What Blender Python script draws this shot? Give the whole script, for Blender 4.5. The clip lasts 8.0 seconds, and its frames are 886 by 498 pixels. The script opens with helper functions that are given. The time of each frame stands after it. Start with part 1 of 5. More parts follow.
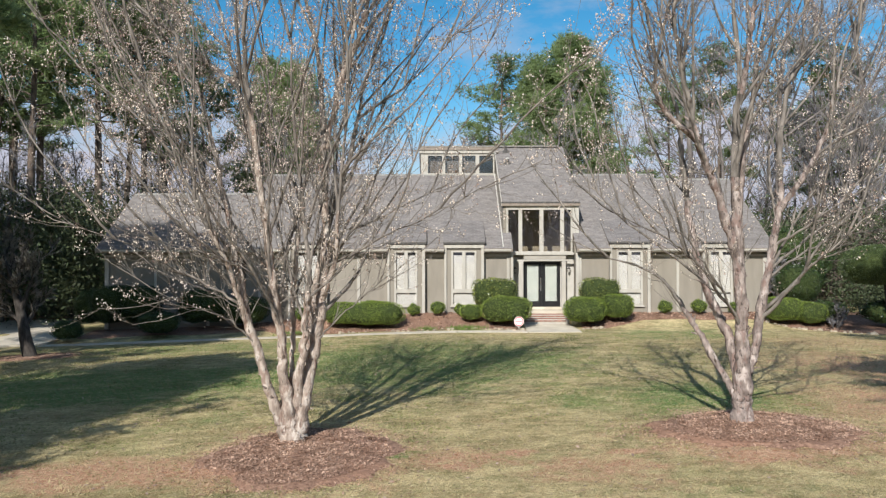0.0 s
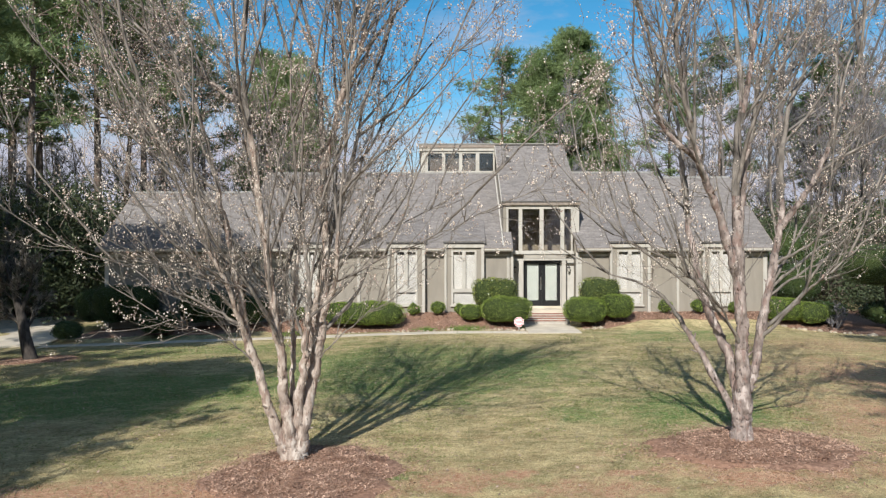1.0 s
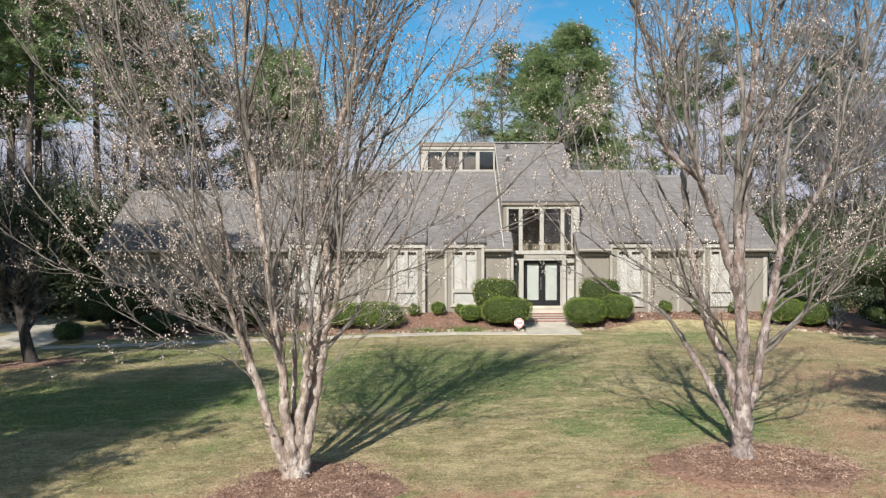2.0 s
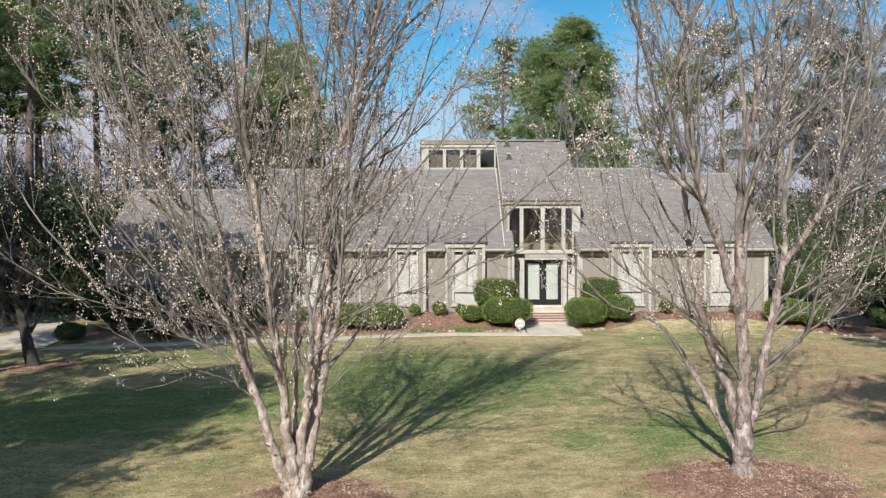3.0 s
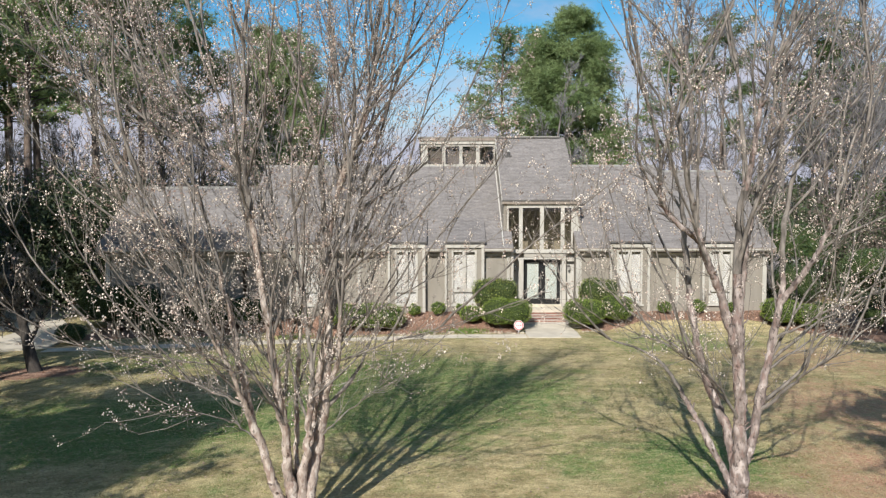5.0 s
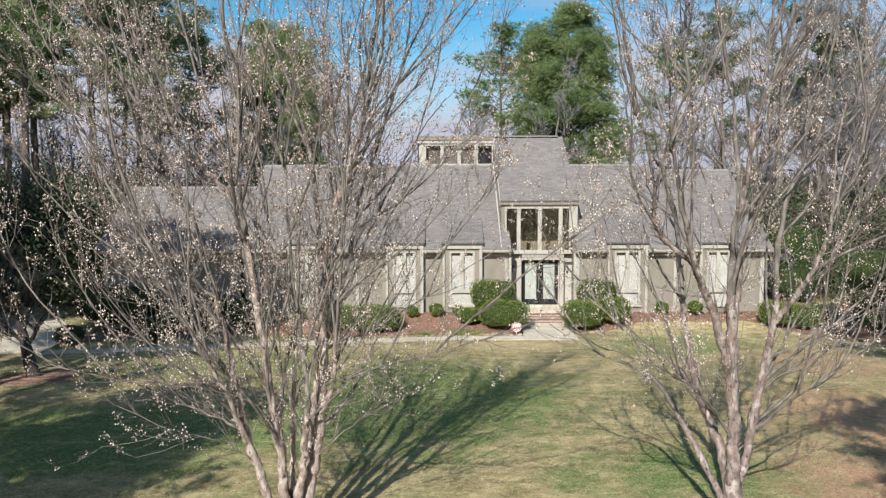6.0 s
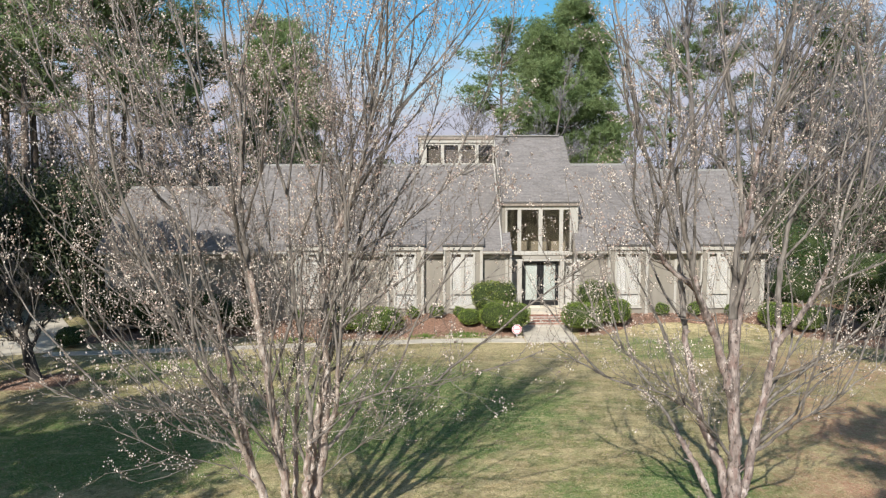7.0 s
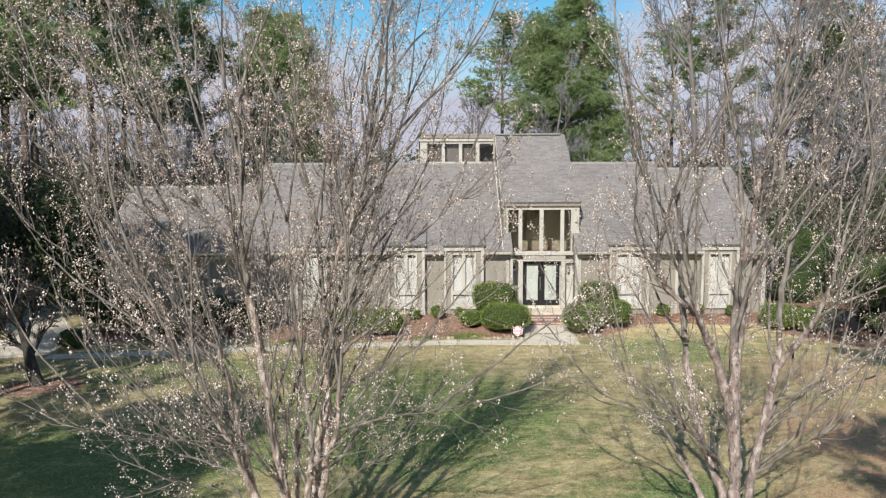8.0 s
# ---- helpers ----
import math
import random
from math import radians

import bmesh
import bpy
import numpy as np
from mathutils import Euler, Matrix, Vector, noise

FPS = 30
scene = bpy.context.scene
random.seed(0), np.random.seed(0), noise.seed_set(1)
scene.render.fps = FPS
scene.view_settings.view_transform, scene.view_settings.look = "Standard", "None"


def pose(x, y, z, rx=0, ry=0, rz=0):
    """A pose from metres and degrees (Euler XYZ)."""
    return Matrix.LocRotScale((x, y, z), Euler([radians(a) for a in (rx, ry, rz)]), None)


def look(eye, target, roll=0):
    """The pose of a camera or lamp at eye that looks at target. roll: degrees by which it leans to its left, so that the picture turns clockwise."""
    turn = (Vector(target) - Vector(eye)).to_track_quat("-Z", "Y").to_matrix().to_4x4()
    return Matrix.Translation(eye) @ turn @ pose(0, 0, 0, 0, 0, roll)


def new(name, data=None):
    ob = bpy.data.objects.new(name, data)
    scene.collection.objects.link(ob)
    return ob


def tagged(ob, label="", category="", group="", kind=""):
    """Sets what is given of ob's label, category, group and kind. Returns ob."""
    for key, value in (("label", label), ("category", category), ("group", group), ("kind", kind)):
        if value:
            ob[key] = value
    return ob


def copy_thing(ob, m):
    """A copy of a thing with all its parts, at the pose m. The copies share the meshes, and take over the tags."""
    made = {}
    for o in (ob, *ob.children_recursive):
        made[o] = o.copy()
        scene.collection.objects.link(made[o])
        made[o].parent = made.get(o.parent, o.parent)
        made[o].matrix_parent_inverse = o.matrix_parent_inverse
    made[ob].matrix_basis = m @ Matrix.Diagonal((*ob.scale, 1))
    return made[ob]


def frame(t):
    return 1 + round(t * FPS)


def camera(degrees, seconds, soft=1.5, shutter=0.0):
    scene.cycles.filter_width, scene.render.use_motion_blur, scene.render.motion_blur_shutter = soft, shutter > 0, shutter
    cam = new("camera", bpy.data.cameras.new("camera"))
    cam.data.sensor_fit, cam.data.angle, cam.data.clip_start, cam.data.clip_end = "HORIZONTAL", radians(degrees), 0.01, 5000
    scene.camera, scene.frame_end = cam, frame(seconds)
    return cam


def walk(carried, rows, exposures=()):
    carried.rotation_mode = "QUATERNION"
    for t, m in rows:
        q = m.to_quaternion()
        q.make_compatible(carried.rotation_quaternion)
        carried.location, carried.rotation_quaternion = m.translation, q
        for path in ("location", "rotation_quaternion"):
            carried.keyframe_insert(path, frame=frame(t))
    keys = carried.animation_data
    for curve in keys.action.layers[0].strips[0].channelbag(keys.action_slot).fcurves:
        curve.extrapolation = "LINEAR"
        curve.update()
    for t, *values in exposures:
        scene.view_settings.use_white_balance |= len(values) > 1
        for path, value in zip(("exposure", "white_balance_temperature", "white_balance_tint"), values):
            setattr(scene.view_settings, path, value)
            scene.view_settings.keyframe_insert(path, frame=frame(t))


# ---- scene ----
# camera: rises straight up in front of the house, tipping down as it climbs
cam = camera(60.0, 8.0, soft=1.3)
PATH = [
    (0, (0.063, 0.046, 3.074), (0.059, 2.046, 3.097), -0.1),
    (0.5, (0.063, 0.054, 3.342), (0.06, 2.054, 3.352), -0.1),
    (1, (0.06, 0.064, 3.596), (0.056, 2.064, 3.589), -0.1),
    (1.5, (0.031, 0.07, 3.832), (0.029, 2.07, 3.812), -0.1),
    (3, (0.032, 0.108, 4.607), (0.027, 2.107, 4.544), -0.15),
    (3.5, (0.027, 0.114, 4.857), (0.024, 2.112, 4.779), -0.1),
    (4, (0.009, 0.099, 5.119), (0.007, 2.097, 5.025), -0.1),
    (4.5, (0.009, 0.099, 5.403), (0.006, 2.096, 5.295), -0.1),
    (6, (0.108, 0.099, 6.225), (0.106, 2.094, 6.076), -0.15),
    (6.5, (0.135, 0.112, 6.526), (0.131, 2.105, 6.363), -0.15),
    (7, (0.06, 0.146, 6.834), (0.059, 2.138, 6.655), -0.1),
    (7.5, (0.07, 0.195, 7.167), (0.067, 2.185, 6.969), -0.1),
    (8, (0.072, 0.239, 7.442), (0.068, 2.228, 7.231), -0.2),
]
EXPOSURE = 0.205
walk(cam, [(t, look(eye, target, roll)) for t, eye, target, roll in PATH], [(0, EXPOSURE), (3, EXPOSURE + 0.02), (8, EXPOSURE + 0.04)])

# ---- daylight: low winter sun from behind the camera and to its left ----
SUN_EL, SUN_AZ = 33.5, 17.0  # azimuth: degrees by which the shadows lean from +y towards +x
sun_way = Vector((math.sin(radians(SUN_AZ)) * math.cos(radians(SUN_EL)), math.cos(radians(SUN_AZ)) * math.cos(radians(SUN_EL)), -math.sin(radians(SUN_EL))))
sun = new("sun", bpy.data.lights.new("sun", "SUN"))
sun.data.energy, sun.data.angle, sun.data.color = 5.4, radians(0.6), (1.0, 0.97, 0.912)
sun.matrix_world = look((-10, -30, 25), Vector((-10, -30, 25)) + sun_way)


def make_world():
    w = bpy.data.worlds.new("sky")
    scene.world = w
    w.use_nodes = True
    nt = w.node_tree
    nt.nodes.clear()
    out, bg = nt.nodes.new("ShaderNodeOutputWorld"), nt.nodes.new("ShaderNodeBackground")
    sky = nt.nodes.new("ShaderNodeTexSky")
    sky.sky_type, sky.sun_disc = "NISHITA", False
    sky.sun_elevation, sky.sun_rotation = radians(SUN_EL), radians(180 + SUN_AZ)
    sky.air_density, sky.dust_density, sky.ozone_density = 1.0, 0.4, 2.5
    co, mp = nt.nodes.new("ShaderNodeTexCoord"), nt.nodes.new("ShaderNodeMapping")
    mp.inputs["Scale"].default_value = (1.0, 1.0, 2.6)
    mp.inputs["Location"].default_value = (0.35, 0.1, 0.2)
    no = nt.nodes.new("ShaderNodeTexNoise")
    no.inputs["Scale"].default_value, no.inputs["Detail"].default_value, no.inputs["Roughness"].default_value = 2.6, 7, 0.62
    # more cloud towards the horizon
    sep, low, add = nt.nodes.new("ShaderNodeSeparateXYZ"), nt.nodes.new("ShaderNodeMapRange"), nt.nodes.new("ShaderNodeMath")
    low.inputs["From Min"].default_value, low.inputs["From Max"].default_value = 0.0, 0.22
    low.inputs["To Min"].default_value, low.inputs["To Max"].default_value = 0.40, -0.04
    add.operation = "ADD"
    # and again overhead, mostly unseen: broken cloud added to temper the blue fill
    high, more = nt.nodes.new("ShaderNodeMapRange"), nt.nodes.new("ShaderNodeMath")
    high.inputs["From Min"].default_value, high.inputs["From Max"].default_value = 0.25, 0.36
    high.inputs["To Min"].default_value, high.inputs["To Max"].default_value = 0.0, 0.05
    more.operation = "ADD"
    ramp = nt.nodes.new("ShaderNodeValToRGB")
    ramp.color_ramp.elements[0].position, ramp.color_ramp.elements[1].position = 0.46, 0.68
    hs = nt.nodes.new("ShaderNodeHueSaturation")
    hs.inputs["Saturation"].default_value, hs.inputs["Value"].default_value = 1.4, 2.75
    hs.inputs["Hue"].default_value = 0.488
    mix = nt.nodes.new("ShaderNodeMixRGB")
    mix.inputs["Color2"].default_value = (11.9, 12.2, 14.6, 1)
    L = nt.links.new
    L(co.outputs["Generated"], mp.inputs["Vector"])
    L(mp.outputs["Vector"], no.inputs["Vector"])
    L(co.outputs["Generated"], sep.inputs["Vector"])
    L(sep.outputs["Z"], low.inputs["Value"])
    L(no.outputs["Fac"], add.inputs[0])
    L(low.outputs["Result"], add.inputs[1])
    L(sep.outputs["Z"], high.inputs["Value"])
    L(add.outputs["Value"], more.inputs[0])
    L(high.outputs["Result"], more.inputs[1])
    L(more.outputs["Value"], ramp.inputs["Fac"])
    L(sky.outputs["Color"], hs.inputs["Color"])
    L(hs.outputs["Color"], mix.inputs["Color1"])
    L(ramp.outputs["Color"], mix.inputs["Fac"])
    L(mix.outputs["Color"], bg.inputs["Color"])
    bg.inputs["Strength"].default_value = 0.040
    L(bg.outputs["Background"], out.inputs["Surface"])


make_world()


# ---- materials ----
def mat(name, a, b, scale=4.0, rough=0.8, bump=0.0, bump_scale=60.0, metal=0.0, stretch=(1, 1, 1), dirt=0.0, dirt_scale=0.6,
        dirt_col=(0.1, 0.09, 0.08), vary=0.0, island=0.0, spec=0.3, trans=0.0, flakes=()):
    """Two base colours mixed by noise, a second coarser noise for dirt, fine relief, and a shift from piece to piece."""
    m = bpy.data.materials.new(name)
    m.use_nodes = True
    nt = m.node_tree
    N, L = nt.nodes.new, nt.links.new
    bs = nt.nodes["Principled BSDF"]
    co, mp = N("ShaderNodeTexCoord"), N("ShaderNodeMapping")
    mp.inputs["Scale"].default_value = stretch
    L(co.outputs["Object"], mp.inputs["Vector"])
    n1 = N("ShaderNodeTexNoise")
    n1.inputs["Scale"].default_value, n1.inputs["Detail"].default_value = scale, 6
    L(mp.outputs["Vector"], n1.inputs["Vector"])
    r1 = N("ShaderNodeValToRGB")
    r1.color_ramp.elements[0].position, r1.color_ramp.elements[1].position = 0.32, 0.68
    r1.color_ramp.elements[0].color, r1.color_ramp.elements[1].color = (*a, 1), (*b, 1)
    L(n1.outputs["Fac"], r1.inputs["Fac"])
    col = r1.outputs["Color"]
    if dirt:
        n2 = N("ShaderNodeTexNoise")
        n2.inputs["Scale"].default_value, n2.inputs["Detail"].default_value = dirt_scale, 4
        L(mp.outputs["Vector"], n2.inputs["Vector"])
        r2 = N("ShaderNodeValToRGB")
        r2.color_ramp.elements[0].position, r2.color_ramp.elements[1].position = 0.45, 0.75
        r2.color_ramp.elements[1].color = (dirt, dirt, dirt, 1)
        L(n2.outputs["Fac"], r2.inputs["Fac"])
        mx = N("ShaderNodeMixRGB")
        mx.inputs["Color2"].default_value = (*dirt_col, 1)
        L(r2.outputs["Color"], mx.inputs["Fac"])
        L(col, mx.inputs["Color1"])
        col = mx.outputs["Color"]
    for size, edge, strength, tone in flakes:  # peeled patches and specks with crisp edges
        n4, r4, ml, mx = N("ShaderNodeTexNoise"), N("ShaderNodeMapRange"), N("ShaderNodeMath"), N("ShaderNodeMixRGB")
        n4.inputs["Scale"].default_value, n4.inputs["Detail"].default_value, n4.inputs["Roughness"].default_value = size, 5, 0.6
        L(mp.outputs["Vector"], n4.inputs["Vector"])
        r4.inputs["From Min"].default_value, r4.inputs["From Max"].default_value = edge, edge + 0.05
        L(n4.outputs["Fac"], r4.inputs["Value"])
        ml.operation = "MULTIPLY"
        ml.inputs[1].default_value = strength
        L(r4.outputs["Result"], ml.inputs[0])
        L(ml.outputs["Value"], mx.inputs["Fac"])
        L(col, mx.inputs["Color1"])
        mx.inputs["Color2"].default_value = (*tone, 1)
        col = mx.outputs["Color"]
    for amount, node, socket in ((vary, "ShaderNodeObjectInfo", "Random"), (island, "ShaderNodeNewGeometry", "Random Per Island")):
        if amount:
            src, rng, hs = N(node), N("ShaderNodeMapRange"), N("ShaderNodeHueSaturation")
            rng.inputs["To Min"].default_value, rng.inputs["To Max"].default_value = 1 - amount, 1 + amount
            L(src.outputs[socket], rng.inputs["Value"])
            L(rng.outputs["Result"], hs.inputs["Value"])
            L(col, hs.inputs["Color"])
            col = hs.outputs["Color"]
    L(col, bs.inputs["Base Color"])
    bs.inputs["Roughness"].default_value, bs.inputs["Metallic"].default_value = rough, metal
    bs.inputs["Specular IOR Level"].default_value = spec
    if bump:
        n3, bp = N("ShaderNodeTexNoise"), N("ShaderNodeBump")
        n3.inputs["Scale"].default_value, n3.inputs["Detail"].default_value = bump_scale, 4
        L(mp.outputs["Vector"], n3.inputs["Vector"])
        L(n3.outputs["Fac"], bp.inputs["Height"])
        bp.inputs["Strength"].default_value, bp.inputs["Distance"].default_value = bump, 0.02
        L(bp.outputs["Normal"], bs.inputs["Normal"])
    if trans:
        tr, ad = N("ShaderNodeBsdfTranslucent"), N("ShaderNodeMixShader")
        L(col, tr.inputs["Color"])
        ad.inputs["Fac"].default_value = trans
        L(bs.outputs["BSDF"], ad.inputs[1])
        L(tr.outputs["BSDF"], ad.inputs[2])
        L(ad.outputs["Shader"], nt.nodes["Material Output"].inputs["Surface"])
    return m


def glass_mat(name, tint=(0.02, 0.025, 0.025)):
    """Window glass seen by day: a clear pane with a mirror-like skin."""
    m = bpy.data.materials.new(name)
    m.use_nodes = True
    nt = m.node_tree
    N, L = nt.nodes.new, nt.links.new
    nt.nodes.remove(nt.nodes["Principled BSDF"])
    fr, gl, tr, mx = N("ShaderNodeFresnel"), N("ShaderNodeBsdfGlossy"), N("ShaderNodeBsdfTransparent"), N("ShaderNodeMixShader")
    fr.inputs["IOR"].default_value, gl.inputs["Roughness"].default_value = 1.75, 0.02
    tr.inputs["Color"].default_value = (0.88, 0.87, 0.86, 1)
    L(fr.outputs["Fac"], mx.inputs["Fac"])
    L(tr.outputs["BSDF"], mx.inputs[1])
    L(gl.outputs["BSDF"], mx.inputs[2])
    L(mx.outputs["Shader"], nt.nodes["Material Output"].inputs["Surface"])
    return m


M = dict(
    siding=mat("taupe_siding", (0.228, 0.203, 0.167), (0.275, 0.248, 0.207), 3, 0.85, 0.25, 40, stretch=(1, 1, 0.25), dirt=0.35, dirt_scale=0.8, dirt_col=(0.2, 0.17, 0.13)),
    trim=mat("cream_trim", (0.37, 0.346, 0.302), (0.45, 0.422, 0.372), 5, 0.6, 0.15, 50, stretch=(1, 1, 0.3), dirt=0.35, dirt_scale=1.5, dirt_col=(0.3, 0.26, 0.2)),
    fascia=mat("weathered_fascia", (0.20, 0.16, 0.13), (0.28, 0.24, 0.20), 6, 0.8, 0.2, 40),
    shingle=mat("asphalt_shingle", (0.168, 0.154, 0.147), (0.238, 0.219, 0.209), 9, 0.95, 0.5, 120, dirt=0.3, dirt_scale=0.5, dirt_col=(0.13, 0.12, 0.115), island=0.14, spec=0.15),
    shingle_tab=mat("asphalt_shingle_tab", (0.168, 0.154, 0.147), (0.238, 0.219, 0.209), 9, 0.95, 0.5, 120, dirt=0.3, dirt_scale=0.5, dirt_col=(0.13, 0.12, 0.115), vary=0.14, spec=0.15),
    ridge=mat("ridge_metal", (0.20, 0.19, 0.17), (0.29, 0.275, 0.25), 8, 0.6, 0.1, 40),
    flash=mat("flashing", (0.40, 0.38, 0.34), (0.52, 0.5, 0.46), 8, 0.5, 0.1, 40),
    pane=glass_mat("window_glass"),
    blind=mat("white_blind", (0.52, 0.52, 0.505), (0.61, 0.61, 0.595), 3, 0.8, 0.1, 30),
    curtain=mat("white_door_shade", (0.47, 0.52, 0.49), (0.58, 0.62, 0.59), 2, 0.9, 0.1, 30),
    dark=mat("dim_room_wall", (0.22, 0.19, 0.14), (0.30, 0.26, 0.19), 1.0, 0.9),
    # backing that stands in for the brownish reflection in the clerestory glass
    shade=mat("brown_pane_backing", (0.125, 0.108, 0.093), (0.18, 0.157, 0.137), 4, 0.9, 0.1, 40, stretch=(3, 1, 0.5)),
    black=mat("black_door_paint", (0.012, 0.012, 0.013), (0.022, 0.022, 0.022), 6, 0.35, 0.1, 40),
    brass=mat("nickel_handle", (0.55, 0.53, 0.50), (0.75, 0.73, 0.7), 10, 0.3, 0.0, metal=1.0),
    lead=mat("vent_metal", (0.06, 0.055, 0.05), (0.1, 0.095, 0.09), 10, 0.6),
    brick=mat("red_brick", (0.23, 0.105, 0.075), (0.33, 0.165, 0.12), 12, 0.9, 0.4, 80, vary=0.25),
    mortar=mat("mortar", (0.36, 0.33, 0.29), (0.45, 0.42, 0.37), 10, 0.95, 0.3, 90),
    concrete=mat("concrete_paving", (0.50, 0.44, 0.35), (0.63, 0.565, 0.46), 1.6, 0.9, 0.35, 70, dirt=0.5, dirt_scale=0.9, dirt_col=(0.3, 0.26, 0.21)),
    stone=mat("border_stone", (0.34, 0.28, 0.20), (0.54, 0.47, 0.37), 7, 0.9, 0.5, 30, vary=0.3),
    mulch=mat("pine_bark_mulch", (0.145, 0.08, 0.055), (0.345, 0.212, 0.148), 14, 0.95, 1.0, 30, dirt=0.5, dirt_scale=1.2, dirt_col=(0.35, 0.19, 0.12)),
    chip=mat("bark_chip", (0.17, 0.095, 0.065), (0.48, 0.325, 0.24), 3, 0.95, island=0.5),
    bark=mat("smooth_pale_bark", (0.23, 0.175, 0.142), (0.57, 0.485, 0.415), 6, 0.85, 1.0, 22, stretch=(2.0, 2.0, 0.8), dirt=0.75, dirt_scale=4.5, dirt_col=(0.16, 0.12, 0.095), flakes=((5.5, 0.54, 0.65, (0.24, 0.155, 0.122)), (3.4, 0.55, 0.6, (0.63, 0.565, 0.50)), (12, 0.59, 0.8, (0.085, 0.065, 0.053)))),
    pinkbark=mat("pinkish_grey_bark", (0.15, 0.117, 0.103), (0.42, 0.35, 0.313), 6, 0.85, 1.0, 22, stretch=(2.0, 2.0, 0.8), dirt=0.85, dirt_scale=4.0, dirt_col=(0.11, 0.085, 0.073), flakes=((5.0, 0.53, 0.65, (0.215, 0.14, 0.118)), (3.0, 0.56, 0.5, (0.53, 0.46, 0.42)), (11, 0.575, 0.8, (0.06, 0.048, 0.043)))),
    twig=mat("grey_brown_twig", (0.115, 0.1, 0.086), (0.29, 0.256, 0.222), 3, 0.85, 0.2, 30, island=0.35),
    bough=mat("grey_limb_bark", (0.085, 0.074, 0.064), (0.31, 0.275, 0.24), 5, 0.85, 0.5, 25, stretch=(2, 2, 0.6), dirt=0.6, dirt_scale=2.0, dirt_col=(0.075, 0.064, 0.054)),
    pod=mat("dry_seed_pod", (0.40, 0.325, 0.27), (0.79, 0.70, 0.61), 2, 0.7, island=0.42),
    dryleaf=mat("dry_leaf", (0.25, 0.165, 0.135), (0.47, 0.36, 0.30), 2, 0.8, island=0.4, trans=0.25),
    darkbark=mat("dark_bark", (0.03, 0.026, 0.023), (0.085, 0.072, 0.062), 6, 0.95, 0.7, 20, stretch=(2, 2, 0.5)),
    greybark=mat("grey_bark", (0.105, 0.09, 0.08), (0.21, 0.185, 0.168), 3, 0.9, 0.4, 15, stretch=(2, 2, 0.5), vary=0.2),
    pinebark=mat("pine_bark", (0.085, 0.062, 0.05), (0.19, 0.145, 0.115), 5, 0.95, 0.6, 14, stretch=(2, 2, 0.6)),
    needle=mat("pine_needles", (0.122, 0.185, 0.066), (0.265, 0.325, 0.15), 0.4, 0.6, vary=0.18, island=0.3, trans=0.42),
    box=mat("boxwood_leaf", (0.07, 0.115, 0.016), (0.215, 0.275, 0.045), 4, 0.42, vary=0.12, island=0.35, trans=0.14, spec=0.45),
    holly=mat("holly_leaf", (0.02, 0.042, 0.014), (0.066, 0.105, 0.032), 4, 0.28, vary=0.18, island=0.4, trans=0.1, spec=0.5),
    mottled=mat("mottled_holly_leaf", (0.045, 0.075, 0.02), (0.25, 0.27, 0.07), 6, 0.3, vary=0.1, island=0.55, trans=0.12, spec=0.5),
    domed=mat("domed_holly_leaf", (0.026, 0.05, 0.017), (0.115, 0.155, 0.048), 5, 0.3, island=0.5, trans=0.1, spec=0.5),
    inner=mat("shrub_shade_core", (0.022, 0.034, 0.01), (0.05, 0.066, 0.018), 8, 0.95, 0.6, 20),
    vine=mat("brown_thicket", (0.11, 0.09, 0.078), (0.24, 0.20, 0.18), 3, 0.9, island=0.3),
    # darker copy of the brown thicket, with the wood's shade in its colour
    bramble=mat("shaded_brown_thicket", (0.06, 0.047, 0.038), (0.15, 0.118, 0.096), 3, 0.9, island=0.35),
    haze_twig=mat("far_grey_twigs", (0.13, 0.125, 0.129), (0.275, 0.264, 0.272), 2, 0.9, island=0.3),
    scrub=mat("shaded_scrub_leaf", (0.038, 0.054, 0.026), (0.09, 0.11, 0.052), 3, 0.6, island=0.4, trans=0.18),
    fence=mat("weathered_fence_board", (0.09, 0.08, 0.07), (0.16, 0.145, 0.13), 4, 0.9, 0.3, 30, stretch=(3, 3, 0.4), vary=0.2),
    red=mat("sign_red", (0.55, 0.05, 0.06), (0.62, 0.07, 0.08), 4, 0.5),
    white=mat("sign_white", (0.78, 0.76, 0.75), (0.84, 0.82, 0.8), 4, 0.5),
    grey_panel=mat("grey_panel", (0.30, 0.275, 0.235), (0.36, 0.33, 0.285), 3, 0.8, 0.15, 40),
    pale_panel=mat("pale_grey_panel", (0.40, 0.38, 0.34), (0.48, 0.46, 0.42), 3, 0.8, 0.15, 40),
    lamp_glass=mat("lantern_glass", (0.3, 0.29, 0.26), (0.4, 0.38, 0.34), 4, 0.3),
    green_blade=mat("green_grass_blade", (0.09, 0.125, 0.03), (0.24, 0.27, 0.08), 1.5, 0.9, island=0.3, trans=0.2),
    weed=mat("green_weed", (0.10, 0.16, 0.035), (0.22, 0.30, 0.08), 4, 0.7, island=0.35, trans=0.25),
    blade=mat("dormant_grass_blade", (0.24, 0.20, 0.10), (0.47, 0.39, 0.22), 1.5, 0.9, island=0.2, trans=0.2),
)


